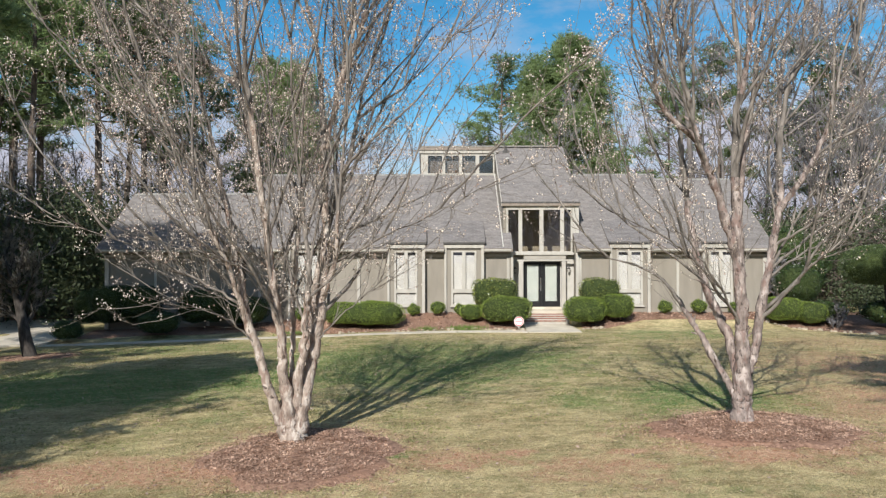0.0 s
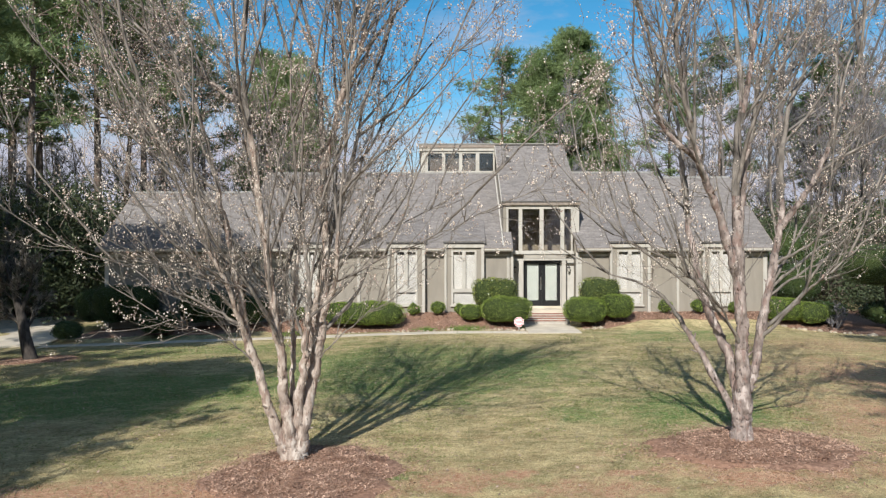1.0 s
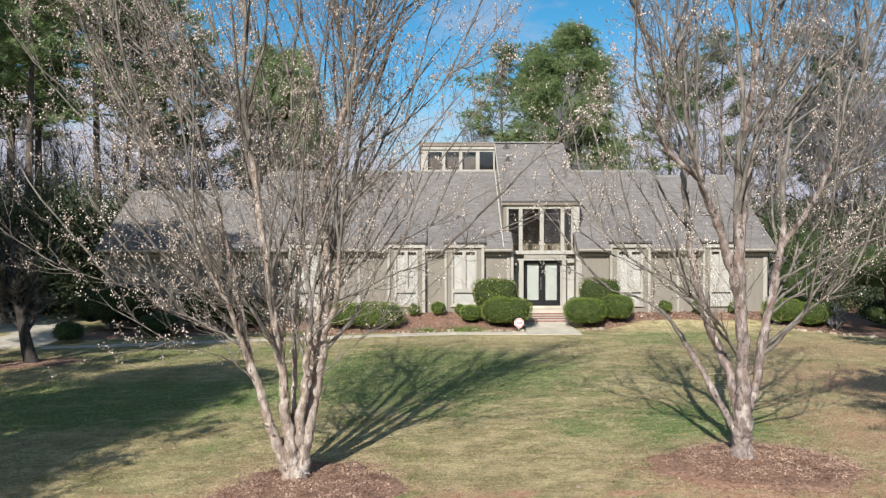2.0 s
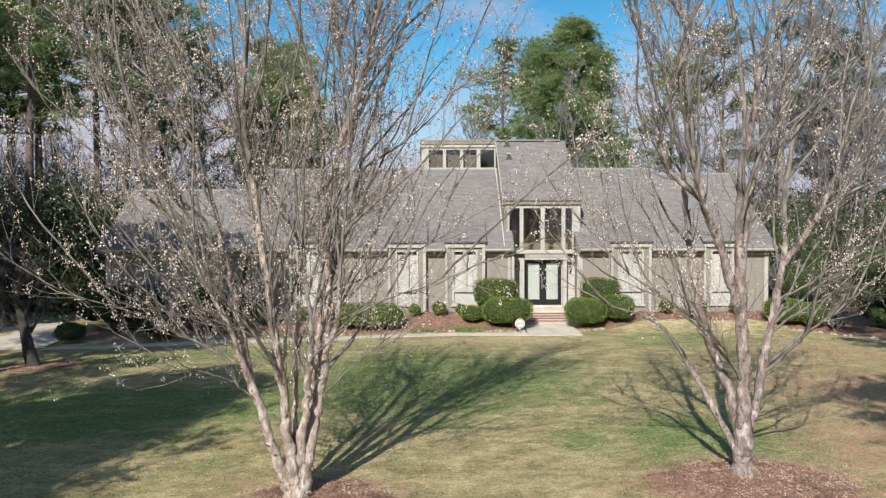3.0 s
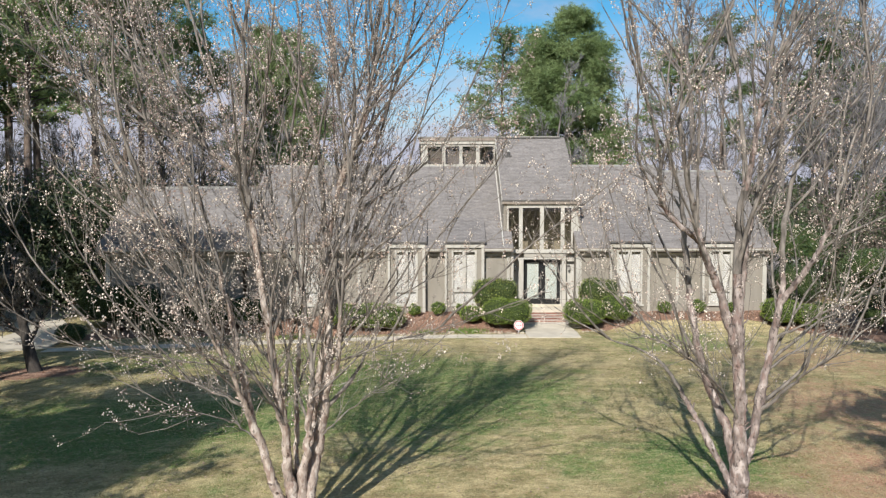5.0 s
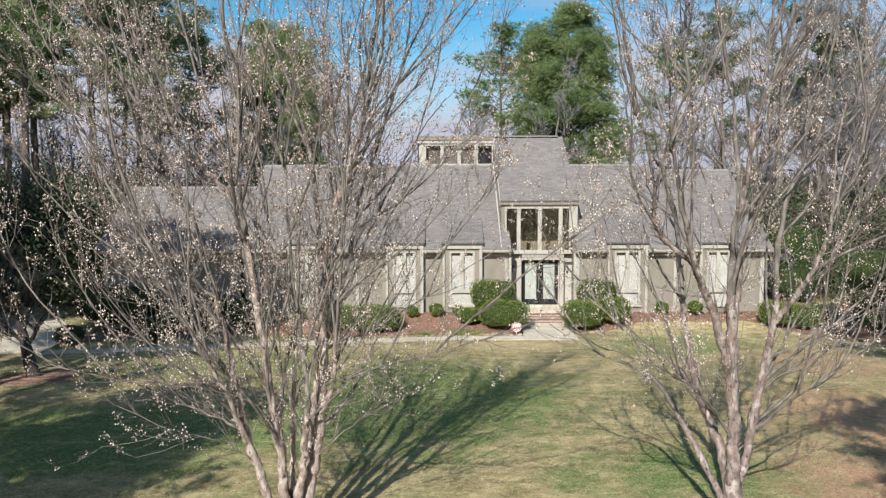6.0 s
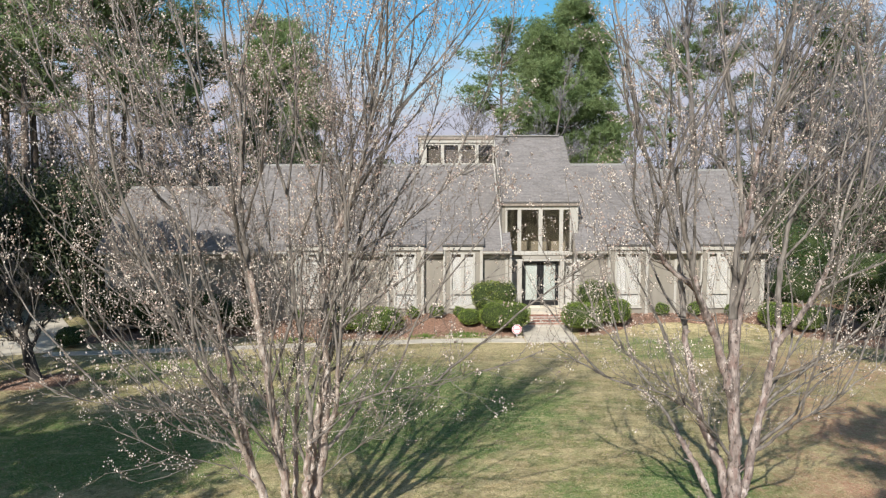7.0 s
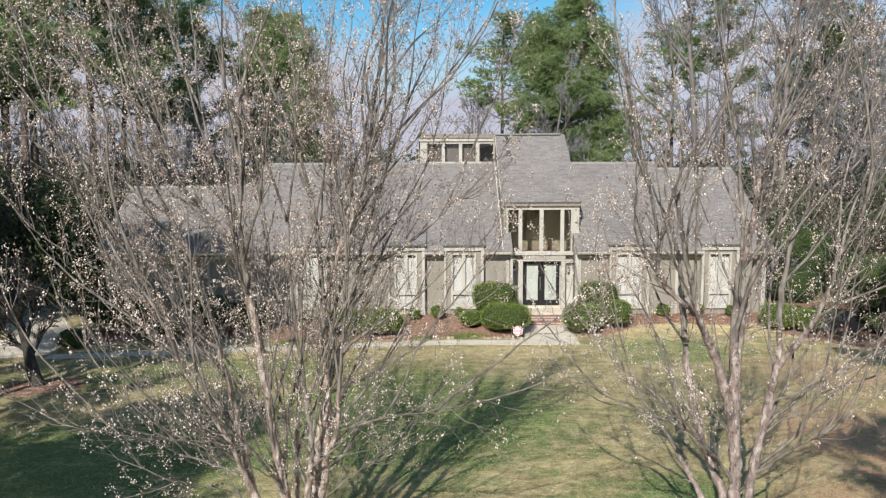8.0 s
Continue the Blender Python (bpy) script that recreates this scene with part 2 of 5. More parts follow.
def lawn_mat():
    """Dormant warm-season turf: straw, with green patches, worn red clay, a fine mottling and twig dapple put into the
    colour.
    """
    m = bpy.data.materials.new("dormant_lawn")
    m.use_nodes = True
    nt = m.node_tree
    N, L = nt.nodes.new, nt.links.new
    bs = nt.nodes["Principled BSDF"]
    co = N("ShaderNodeTexCoord")

    def noise_ramp(scale, lo, hi, detail=5, rough=0.55, stretch=None):
        n, r = N("ShaderNodeTexNoise"), N("ShaderNodeMapRange")
        n.inputs["Scale"].default_value, n.inputs["Detail"].default_value, n.inputs["Roughness"].default_value = scale, detail, rough
        if stretch:
            mp = N("ShaderNodeMapping")
            mp.inputs["Scale"].default_value = stretch
            L(co.outputs["Object"], mp.inputs["Vector"])
            L(mp.outputs["Vector"], n.inputs["Vector"])
        else:
            L(co.outputs["Object"], n.inputs["Vector"])
        r.inputs["From Min"].default_value, r.inputs["From Max"].default_value = lo, hi
        L(n.outputs["Fac"], r.inputs["Value"])
        return r.outputs["Result"]

    def blend(fac, one, two):
        x = N("ShaderNodeMixRGB")
        if isinstance(fac, float):
            x.inputs["Fac"].default_value = fac
        else:
            L(fac, x.inputs["Fac"])
        for s, v in (("Color1", one), ("Color2", two)):
            if isinstance(v, tuple):
                x.inputs[s].default_value = (*v, 1)
            else:
                L(v, x.inputs[s])
        return x.outputs["Color"]

    straw = blend(noise_ramp(16, 0.3, 0.7, 8, 0.7), (0.40, 0.305, 0.155), (0.78, 0.64, 0.37))
    green = blend(noise_ramp(12, 0.3, 0.7, 8, 0.7), (0.052, 0.118, 0.03), (0.215, 0.30, 0.095))
    clay = blend(noise_ramp(10, 0.3, 0.7, 6), (0.37, 0.175, 0.105), (0.61, 0.40, 0.265))
    def spots(places, scale, rough, lo, hi):
        """A mask of soft-edged ovals (x, y, half width, half depth, weight), frayed by noise."""
        fray, total = noise_ramp(scale, 0.25, 0.75, 7, rough), None
        for cx, cy, rx, ry, weight in places:
            mp, ln, rg = N("ShaderNodeMapping"), N("ShaderNodeVectorMath"), N("ShaderNodeMapRange")
            mp.inputs["Location"].default_value, mp.inputs["Scale"].default_value = (-cx / rx, -cy / ry, 0), (1 / rx, 1 / ry, 0)
            L(co.outputs["Object"], mp.inputs["Vector"])
            ln.operation = "LENGTH"
            L(mp.outputs["Vector"], ln.inputs[0])
            rg.inputs["From Min"].default_value, rg.inputs["From Max"].default_value = 1.5, 0.3
            rg.inputs["To Max"].default_value = weight
            L(ln.outputs["Value"], rg.inputs["Value"])
            if total is None:
                total = rg.outputs["Result"]
            else:
                mx = N("ShaderNodeMath")
                mx.operation = "MAXIMUM"
                L(total, mx.inputs[0])
                L(rg.outputs["Result"], mx.inputs[1])
                total = mx.outputs["Value"]
        ad, fit = N("ShaderNodeMath"), N("ShaderNodeMapRange")
        ad.operation = "ADD"
        L(total, ad.inputs[0])
        L(fray, ad.inputs[1])
        fit.inputs["From Min"].default_value, fit.inputs["From Max"].default_value = lo, hi
        L(ad.outputs["Value"], fit.inputs["Value"])
        return fit.outputs["Result"]

    col = blend(noise_ramp(0.3, 0.52, 0.68, 6, 0.7, (1.1, 0.8, 1)), straw, green)
    col = blend(noise_ramp(1.1, 0.56, 0.74, 7, 0.75, (0.7, 1.1, 1)), col, green)
    wn = N("ShaderNodeMath")
    wn.operation = "MULTIPLY"
    wn.inputs[1].default_value = 0.75
    L(noise_ramp(0.9, 0.47, 0.62, 8, 0.75, (0.6, 1.2, 1)), wn.inputs[0])
    col = blend(wn.outputs["Value"], col, (0.27, 0.19, 0.095))
    # dark mottling, painted in for the dappled shadow of high twigs
    tw = N("ShaderNodeMath")
    tw.operation = "MULTIPLY"
    tw.inputs[1].default_value = 0.85
    L(noise_ramp(2.0, 0.44, 0.62, 9, 0.8, (0.75, 1.1, 1)), tw.inputs[0])
    col = blend(tw.outputs["Value"], col, (0.175, 0.165, 0.07))
    # greener stretches; the first two also put tree shade into the turf colour
    col = blend(spots(((-0.7, 23.0, 5.0, 5.5, 1.12), (-9.5, 20.0, 8.0, 3.2, 1.1), (5.6, 16.3, 3.6, 2.0, 0.8), (-9, 29, 10, 3.5, 0.65), (9.5, 31.0, 4.5, 3.0, 0.7), (-0.6, 12.1, 0.4, 0.25, 1.5)), 0.9, 0.75, 0.82, 1.22), col, green)
    # thin pale turf along the walk
    col = blend(spots(((2.0, 31.0, 7.5, 1.6, 0.75), (-8.0, 31.6, 6.0, 0.9, 0.6), (4.5, 27.5, 4.0, 2.2, 0.6)), 1.2, 0.75, 0.85, 1.4), col, straw)
    # worn straw and dark thatch showing through in streaks a step or two across
    for scale, lo, hi, amount, tone, stretch in ((1.5, 0.53, 0.66, 0.48, (0.70, 0.575, 0.31), (0.6, 1.2, 1)), (2.3, 0.53, 0.66, 0.66, (0.125, 0.125, 0.048), (0.7, 1.2, 1)), (6.0, 0.55, 0.68, 0.45, (0.76, 0.65, 0.39), (0.8, 1.1, 1))):
        st = N("ShaderNodeMath")
        st.operation = "MULTIPLY"
        st.inputs[1].default_value = amount
        L(noise_ramp(scale, lo, hi, 8, 0.72, stretch), st.inputs[0])
        col = blend(st.outputs["Value"], col, tone)
    # bare, reddish ground: round the bark rings, in the low corner, along the street side and to the right
    col = blend(spots(((-5.0, 11.6, 2.6, 1.1, 0.95), (-3.6, 11.5, 0.6, 0.45, 1.35), (-5.4, 11.7, 0.9, 0.3, 1.25), (-6.8, 11.9, 0.8, 0.35, 1.25), (-2.2, 12.0, 2.6, 2.6, 0.72), (4.8, 11.55, 0.7, 0.35, 1.35), (1.2, 12.1, 0.35, 0.25, 1.2), (0.3, 11.4, 0.4, 0.2, 1.2), (2.9, 12.0, 0.4, 0.2, 1.15), (5.4, 12.6, 3.2, 2.3, 0.72), (9.0, 15.5, 3.0, 3.5, 0.72),
                       (11.5, 19.5, 4.0, 5.0, 0.74), (13.5, 27.0, 4.5, 5.0, 0.62), (0.4, 11.8, 1.6, 0.9, 0.72), (2.4, 11.2, 1.6, 1.2, 0.7), (0.0, 5.0, 30.0, 5.5, 0.7)), 1.8, 0.8, 0.88, 1.32), col, clay)
    col = blend(noise_ramp(40, 0.5, 0.78, 4, 0.75), col, (0.16, 0.13, 0.06))
    col = blend(noise_ramp(28, 0.56, 0.74, 4, 0.75), col, (0.80, 0.70, 0.46))
    L(col, bs.inputs["Base Color"])
    bs.inputs["Roughness"].default_value, bs.inputs["Specular IOR Level"].default_value = 0.95, 0.1
    n3, bp = N("ShaderNodeTexNoise"), N("ShaderNodeBump")
    n3.inputs["Scale"].default_value, n3.inputs["Detail"].default_value, n3.inputs["Roughness"].default_value = 22, 7, 0.7
    L(co.outputs["Object"], n3.inputs["Vector"])
    L(n3.outputs["Fac"], bp.inputs["Height"])
    bp.inputs["Strength"].default_value, bp.inputs["Distance"].default_value = 0.9, 0.05
    L(bp.outputs["Normal"], bs.inputs["Normal"])
    return m


M["lawn"] = lawn_mat()


# ---- building helpers ----
def mesh_from(name, verts, faces, material, smooth=False):
    me = bpy.data.meshes.new(name)
    me.from_pydata(verts, [], faces)
    me.materials.append(material)
    if smooth:
        me.shade_smooth()
    me.update()
    return me


def under(name, me, parent=None, label="", at=None):
    ob = new(name, me)
    if at:
        ob.location = at
    if parent:
        ob.parent = parent
    if label:
        ob["label"] = label
    return ob


def part(name, bm, material, parent=None, label="", smooth=False):
    """Links a bmesh as one mesh object, under a thing or a part where one is given."""
    bmesh.ops.recalc_face_normals(bm, faces=bm.faces)
    me = bpy.data.meshes.new(name)
    bm.to_mesh(me)
    bm.free()
    me.materials.append(material)
    if smooth:
        me.shade_smooth()
    return under(name, me, parent, label)


def box(x0, x1, y0, y1, z0, z1, bevel=0.0, bm=None):
    bm = bm or bmesh.new()
    g = bmesh.ops.create_cube(bm, size=1, matrix=Matrix.Translation(((x0 + x1) / 2, (y0 + y1) / 2, (z0 + z1) / 2)) @ Matrix.Diagonal((abs(x1 - x0), abs(y1 - y0), abs(z1 - z0), 1)))
    if bevel:
        bmesh.ops.bevel(bm, geom=[e for e in bm.edges if e.verts[0] in g["verts"]], offset=bevel, segments=1, affect="EDGES")
    return bm


def plate(xs, zs, gaps, y0, y1):
    """An upright sheet of thickness y0..y1 cut into cells by xs and zs, open where (column, row) is in gaps: one welded piece."""
    bm, made = bmesh.new(), {}
    gaps = set(gaps)

    def v(i, j, k):
        if (i, j, k) not in made:
            made[i, j, k] = bm.verts.new((xs[i], (y0, y1)[k], zs[j]))
        return made[i, j, k]

    solid = {(i, j) for i in range(len(xs) - 1) for j in range(len(zs) - 1)} - gaps
    for i, j in solid:
        for k in (0, 1):
            bm.faces.new((v(i, j, k), v(i + 1, j, k), v(i + 1, j + 1, k), v(i, j + 1, k)))
        for (a, b), (p, q) in (((i - 1, j), ((i, j), (i, j + 1))), ((i + 1, j), ((i + 1, j), (i + 1, j + 1))), ((i, j - 1), ((i, j), (i + 1, j))), ((i, j + 1), ((i, j + 1), (i + 1, j + 1)))):
            if (a, b) not in solid:
                bm.faces.new((v(*p, 0), v(*q, 0), v(*q, 1), v(*p, 1)))
    return bm


def prism_x(poly, x0, x1, bm=None):
    """A solid with the (y, z) outline poly, from x0 to x1."""
    bm = bm or bmesh.new()
    a = [bm.verts.new((x0, y, z)) for y, z in poly]
    b = [bm.verts.new((x1, y, z)) for y, z in poly]
    bm.faces.new(a)
    bm.faces.new(b[::-1])
    for i in range(len(poly)):
        j = (i + 1) % len(poly)
        bm.faces.new((a[j], a[i], b[i], b[j]))
    return bm


def rod(p0, p1, r0, r1=None, sides=8, bm=None):
    bm = bm or bmesh.new()
    p0, p1 = Vector(p0), Vector(p1)
    q = (p1 - p0).to_track_quat("Z", "Y").to_matrix().to_4x4()
    bmesh.ops.create_cone(bm, cap_ends=True, segments=sides, radius1=r0, radius2=r0 if r1 is None else r1, depth=(p1 - p0).length, matrix=Matrix.Translation((p0 + p1) / 2) @ q)
    return bm


def empty(name, at, label, category, group="", kind=""):
    ob = new(name)
    ob.location = at
    return tagged(ob, label, category, group, kind)


def sm(a, b, v):
    v = min(1.0, max(0.0, (v - a) / (b - a)))
    return v * v * (3 - 2 * v)


def ground_z(x, y):
    """The height of the ground: falls gently to the left, rises a little to the house, with low mounds round the two big trees."""
    z = 0.034 * min(x, 0.0) * (1 - 0.5 * sm(40, 60, y)) + 0.018 * max(0.0, min(x, 9.0)) * (1 - sm(22, 30, y))
    z += 0.10 * sm(14, 21, y) - 0.18 * sm(24, 32.4, y)
    z += (0.12 + 0.40 * (1 - 0.65 * sm(-6, -10, x)) * (1 - sm(3.0, 3.5, x) * sm(6.6, 6.1, x))) * sm(33.6, 36.2, y) if -17 < x < 17 else 0.2 * sm(33.6, 36.2, y)
    z += 1.5 * sm(60, 140, y)
    for tx, ty, h in ((-2.5, 13.0, 0.08), (5.2, 13.3, 0.14)):
        z += h * math.exp(-((x - tx) ** 2 + (y - ty) ** 2) / 2.2)
    return z + 0.025 * noise.noise((x * 0.35, y * 0.35, 3.1))


def fast_mesh(name, verts, faces, material, smooth=False):
    """A mesh from arrays: verts n x 3, faces m x k of one k."""
    me = bpy.data.meshes.new(name)
    k = faces.shape[1]
    me.vertices.add(len(verts))
    me.vertices.foreach_set("co", np.ascontiguousarray(verts, dtype=np.float32).ravel())
    me.loops.add(faces.size)
    me.loops.foreach_set("vertex_index", np.ascontiguousarray(faces, dtype=np.int32).ravel())
    me.polygons.add(len(faces))
    me.polygons.foreach_set("loop_start", np.arange(0, faces.size, k, dtype=np.int32))
    me.materials.append(material)
    me.update(calc_edges=True)
    if smooth:
        me.shade_smooth()
    return me


def sheet(xs, ys, height, material, name):
    n = len(ys)
    verts = np.array([(x, y, height(x, y)) for x in xs for y in ys])
    i, j = np.meshgrid(np.arange(len(xs) - 1), np.arange(n - 1), indexing="ij")
    a = (i * n + j).ravel()
    return fast_mesh(name, verts, np.stack([a, a + n, a + n + 1, a + 1], 1), material, True)


# ---- ground, paving and planting beds ----
xs = [-900, -400, -200, -120, -80, -60, -45, -36, -30, -26] + [-24 + 0.5 * i for i in range(97)] + [26, 30, 36, 45, 60, 80, 120, 200, 400, 900]
ys = [-400, -200, -100, -50, -25, -12, -4, 2, 6] + [8 + 0.5 * i for i in range(81)] + [50, 54, 60, 68, 78, 90, 110, 140, 200, 300, 500, 1200]
tagged(new("ground", sheet(xs, ys, ground_z, M["lawn"], "ground")), "straw-coloured winter lawn with green patches and bare clay", "lawn", kind="structure")


def bed_front(x):
    if x < 3.45:
        return 33.45 + 0.12 * math.sin(x * 1.3) + 1.1 * sm(-6.5, -8.5, x)
    if x < 13.8:
        return 33.75 + 1.3 * sm(7.0, 9.3, x) + 0.08 * math.sin(x * 1.9)
    return 35.11 - 4.6 * sm(13.8, 18.5, x)


def bed(name, x0, x1, label):
    verts, faces = [], []
    nx, ny = int((x1 - x0) / 0.3) + 1, 10
    for i in range(nx + 1):
        x = x0 + (x1 - x0) * i / nx
        f = bed_front(x)
        b = 36.75 if x < 15.4 else 41.0
        for j in range(ny + 1):
            y = f + (b - f) * j / ny
            lift = -0.03 if j == 0 else 0.035 + 0.03 * noise.noise((x * 1.5, y * 1.5, 8))
            verts.append((x, y, ground_z(x, y) + lift))
    for i in range(nx):
        for j in range(ny):
            a = i * (ny + 1) + j
            faces.append((a, a + ny + 1, a + ny + 2, a + 1))
    return tagged(new(name, mesh_from(name, verts, faces, M["mulch"], True)), label, "mulch bed", kind="structure")


bed_left = bed("mulch_bed_1", -16.5, 3.35, "reddish-brown pine bark bed along the house")
bed_right = bed("mulch_bed_2", 6.15, 24.0, "reddish-brown pine bark bed beside the entrance")


def ring(name, cx, cy, rx, ry, seed, label, cnt=16000):
    """A worn bed of bark round a tree: a ragged edge, with chips strewn past it."""
    verts, faces, n, rings = [], [], 120, 9
    edge = []
    for i in range(n):
        c, d = math.cos(2 * math.pi * i / n), math.sin(2 * math.pi * i / n)
        edge.append(1 + 0.24 * noise.noise((c * 1.3, d * 1.3, seed)) + 0.14 * noise.noise((c * 4, d * 4, seed)) + 0.12 * noise.noise((c * 13, d * 13, seed)))
    verts.append((cx, cy, ground_z(cx, cy) + 0.06))
    for k in range(1, rings + 1):
        for i in range(n):
            a, w = 2 * math.pi * i / n, edge[i]
            x, y = cx + rx * w * math.cos(a) * k / rings, cy + ry * w * math.sin(a) * k / rings
            verts.append((x, y, ground_z(x, y) + (-0.03 if k == rings else 0.035 + 0.03 * noise.noise((x * 2, y * 2, seed)))))
    for i in range(n):
        faces.append((0, 1 + i, 1 + (i + 1) % n))
    for k in range(rings - 1):
        for i in range(n):
            a, b = 1 + k * n + i, 1 + k * n + (i + 1) % n
            faces.append((a, a + n, b + n, b))
    ob = tagged(new(name, mesh_from(name, verts, faces, M["mulch"], True)), label, "mulch bed", kind="structure")
    # loose bark chips on it
    rng = np.random.default_rng(int(seed * 10))
    a = rng.random(cnt) * 2 * np.pi
    r = np.sqrt(rng.random(cnt)) * (0.88 + 0.85 * rng.random(cnt) ** 4) * np.interp(a, np.arange(n + 1) * 2 * np.pi / n, edge + edge[:1])
    px, py = cx + rx * r * np.cos(a), cy + ry * r * np.sin(a)
    pz = np.array([ground_z(u, v) for u, v in zip(px, py)]) + np.where(r < 0.9, 0.055, 0.02)
    quads_of("bark_chips", np.stack([px, py, pz], 1), 0.02, 0.062, M["chip"], rng, ob, flat=0.6)
    return ob


def quads_of(name, places, small, large, material, rng, parent=None, flat=0.0, long=0.45):
    """Many small leaf- or chip-like four-sided pieces in one mesh; flat: how far they lie down."""
    n = len(places)
    d = rng.normal(size=(n, 3))
    d[:, 2] *= 1 - flat
    d /= np.linalg.norm(d, axis=1)[:, None] + 1e-9
    e = rng.normal(size=(n, 3))
    if flat:
        e = np.cross(np.array([0, 0, 1.0]) + rng.normal(size=(n, 3)) * (1 - flat), d)
    else:
        e = np.cross(e, d)
    e /= np.linalg.norm(e, axis=1)[:, None] + 1e-9
    s = (small + (large - small) * rng.random(n) ** 1.6)[:, None]
    p = np.asarray(places)
    v = np.stack([p - d * s * 0.5, p + e * s * long * 0.5 - d * s * 0.05, p + d * s * 0.5, p - e * s * long * 0.5 - d * s * 0.05], 1).reshape(-1, 3)
    ob = under(name, fast_mesh(name, v, np.arange(n * 4).reshape(-1, 4), material), parent)
    ob["kind"] = "stuff"
    return ob


def bed_chips(x0, x1, count, seed, parent):
    g = np.random.default_rng(seed)
    x = g.uniform(x0, x1, count)
    f = np.array([bed_front(v) for v in x])
    y = f - 0.1 + (36.4 - f) * g.random(count)
    z = np.array([ground_z(a, b) for a, b in zip(x, y)]) + 0.07
    quads_of("bark_chips", np.stack([x, y, z], 1), 0.04, 0.12, M["chip"], g, parent, flat=0.55)


bed_chips(-9, 3.3, 7000, 81, bed_left)
bed_chips(6.2, 17.5, 6000, 82, bed_right)
ring("mulch_ring_1", -2.25, 12.25, 1.6, 1.8, 1.3, "round bed of pine bark under the multi-stemmed tree")
ring("mulch_ring_2", 5.4, 13.15, 1.8, 1.3, 2.7, "round bed of pine bark under the forked tree")


def slab(name, poly, z_of, thick, label, category):
    bm = bmesh.new()
    top = [bm.verts.new((x, y, z_of(x, y))) for x, y in poly]
    low = [bm.verts.new((x, y, z_of(x, y) - thick)) for x, y in poly]
    bm.faces.new(top)
    for i in range(len(poly)):
        j = (i + 1) % len(poly)
        bm.faces.new((top[i], low[i], low[j], top[j]))
    return tagged(part(name, bm, M["concrete"]), label, category, kind="structure")


def walk_z(x, y):
    return 0.034 * min(x, 0.0) - 0.063 + 0.083 * sm(33.2, 35.4, y)


slab("mulch_bed_3", [(-19.5, 45.4), (-19.5, 49), (-50, 49), (-50, 45.4)], lambda x, y: ground_z(x, y) + 0.09, 0.2, "strip of reddish leaf litter beyond the driveway", "mulch bed").data.materials[0] = M["mulch"]

# front walk in cast lengths with open joints, then the pad before the steps
walk_path = empty("pavement_walk", (0, 0, 0), "pale concrete front walk in cast lengths", "walkway", kind="structure")
for i in range(14):
    x0, x1 = -17.2 + i * 1.485, -17.2 + (i + 1) * 1.485 - 0.02
    bm = bmesh.new()
    vs = [bm.verts.new((x, y, walk_z(x, y) - t)) for t in (0, 0.2) for x, y in ((x0, 32.4), (x1, 32.4), (x1, 33.2), (x0, 33.2))]
    bm.faces.new(vs[:4])
    for a in range(4):
        b = (a + 1) % 4
        bm.faces.new((vs[a], vs[a + 4], vs[b + 4], vs[b]))
    part("paving_slab", bm, M["concrete"], walk_path)
slab("pavement_pad", [(3.62, 32.4), (5.85, 32.4), (5.9, 33.6), (5.75, 35.45), (3.72, 35.45), (3.6, 33.6)], walk_z, 0.2, "pale concrete pad before the entrance steps", "walkway")
slab("driveway", [(-17.25, 33.3), (-17.25, 35.8), (-20.5, 41), (-22, 47), (-60, 47), (-60, 30), (-26, 31.5)], lambda x, y: ground_z(x, y) + 0.06, 0.3, "pale concrete driveway beside the house", "driveway")


# ---- the house ----
EAVE_Y, EAVE_Z, PITCH = 36.12, 3.5, 0.645
RIDGE_Y, RIDGE_Z = 42.6, 7.68
WALL_Y, BOX_Y, BASE = 36.6, 36.35, 0.0
BAY_Y, DOOR_Y = 37.35, 37.55
house = empty("house", (0, 36.6, 0), "long low taupe house with cream trim and grey-brown shingle roof", "house")
house.location = (0, 0, 0)


def slope_z(y):
    return EAVE_Z + PITCH * (y - EAVE_Y)


def shingles(parent, x0, x1, y0, z0, y1, z1, seed):
    """Overlapping shingle tabs in courses on the plane from the eave (y0, z0) to the ridge (y1, z1)."""
    rng = np.random.default_rng(seed)
    length = math.hypot(y1 - y0, z1 - z0)
    u = np.array([0, (y1 - y0) / length, (z1 - z0) / length])
    nrm = np.array([0, -u[2] * np.sign(u[1]), abs(u[1])])
    expo, tab = 0.145, 0.32
    V = []
    for c in range(max(1, int(round(length / expo)))):
        s0, s1 = c * expo, min(length, (c + 1) * expo + 0.02)
        x = x0 - rng.random() * tab
        while x < x1:
            w = tab * (0.75 + 0.5 * rng.random())
            a, b = max(x0, x), min(x1, x + w)
            x += w
            if b - a < 0.02:
                continue
            b -= 0.008 if b < x1 else 0
            t = 0.014 + 0.008 * rng.random()
            e0 = np.array([0, y0, z0]) + u * s0
            e1 = np.array([0, y0, z0]) + u * s1
            X = np.array([1.0, 0, 0])
            V += [e0 + X * a, e0 + X * b, e0 + nrm * t + X * b, e0 + nrm * t + X * a, e1 + nrm * 0.004 + X * b, e1 + nrm * 0.004 + X * a]
    V = np.array(V)
    k = np.arange(len(V) // 6)[:, None] * 6
    F = np.concatenate([k + np.array([[0, 1, 2, 3]]), k + np.array([[3, 2, 4, 5]])])
    ob = under("shingles", fast_mesh("shingles", V, F, M["shingle"]), parent)
    ob["kind"] = "stuff"


TABS = {}


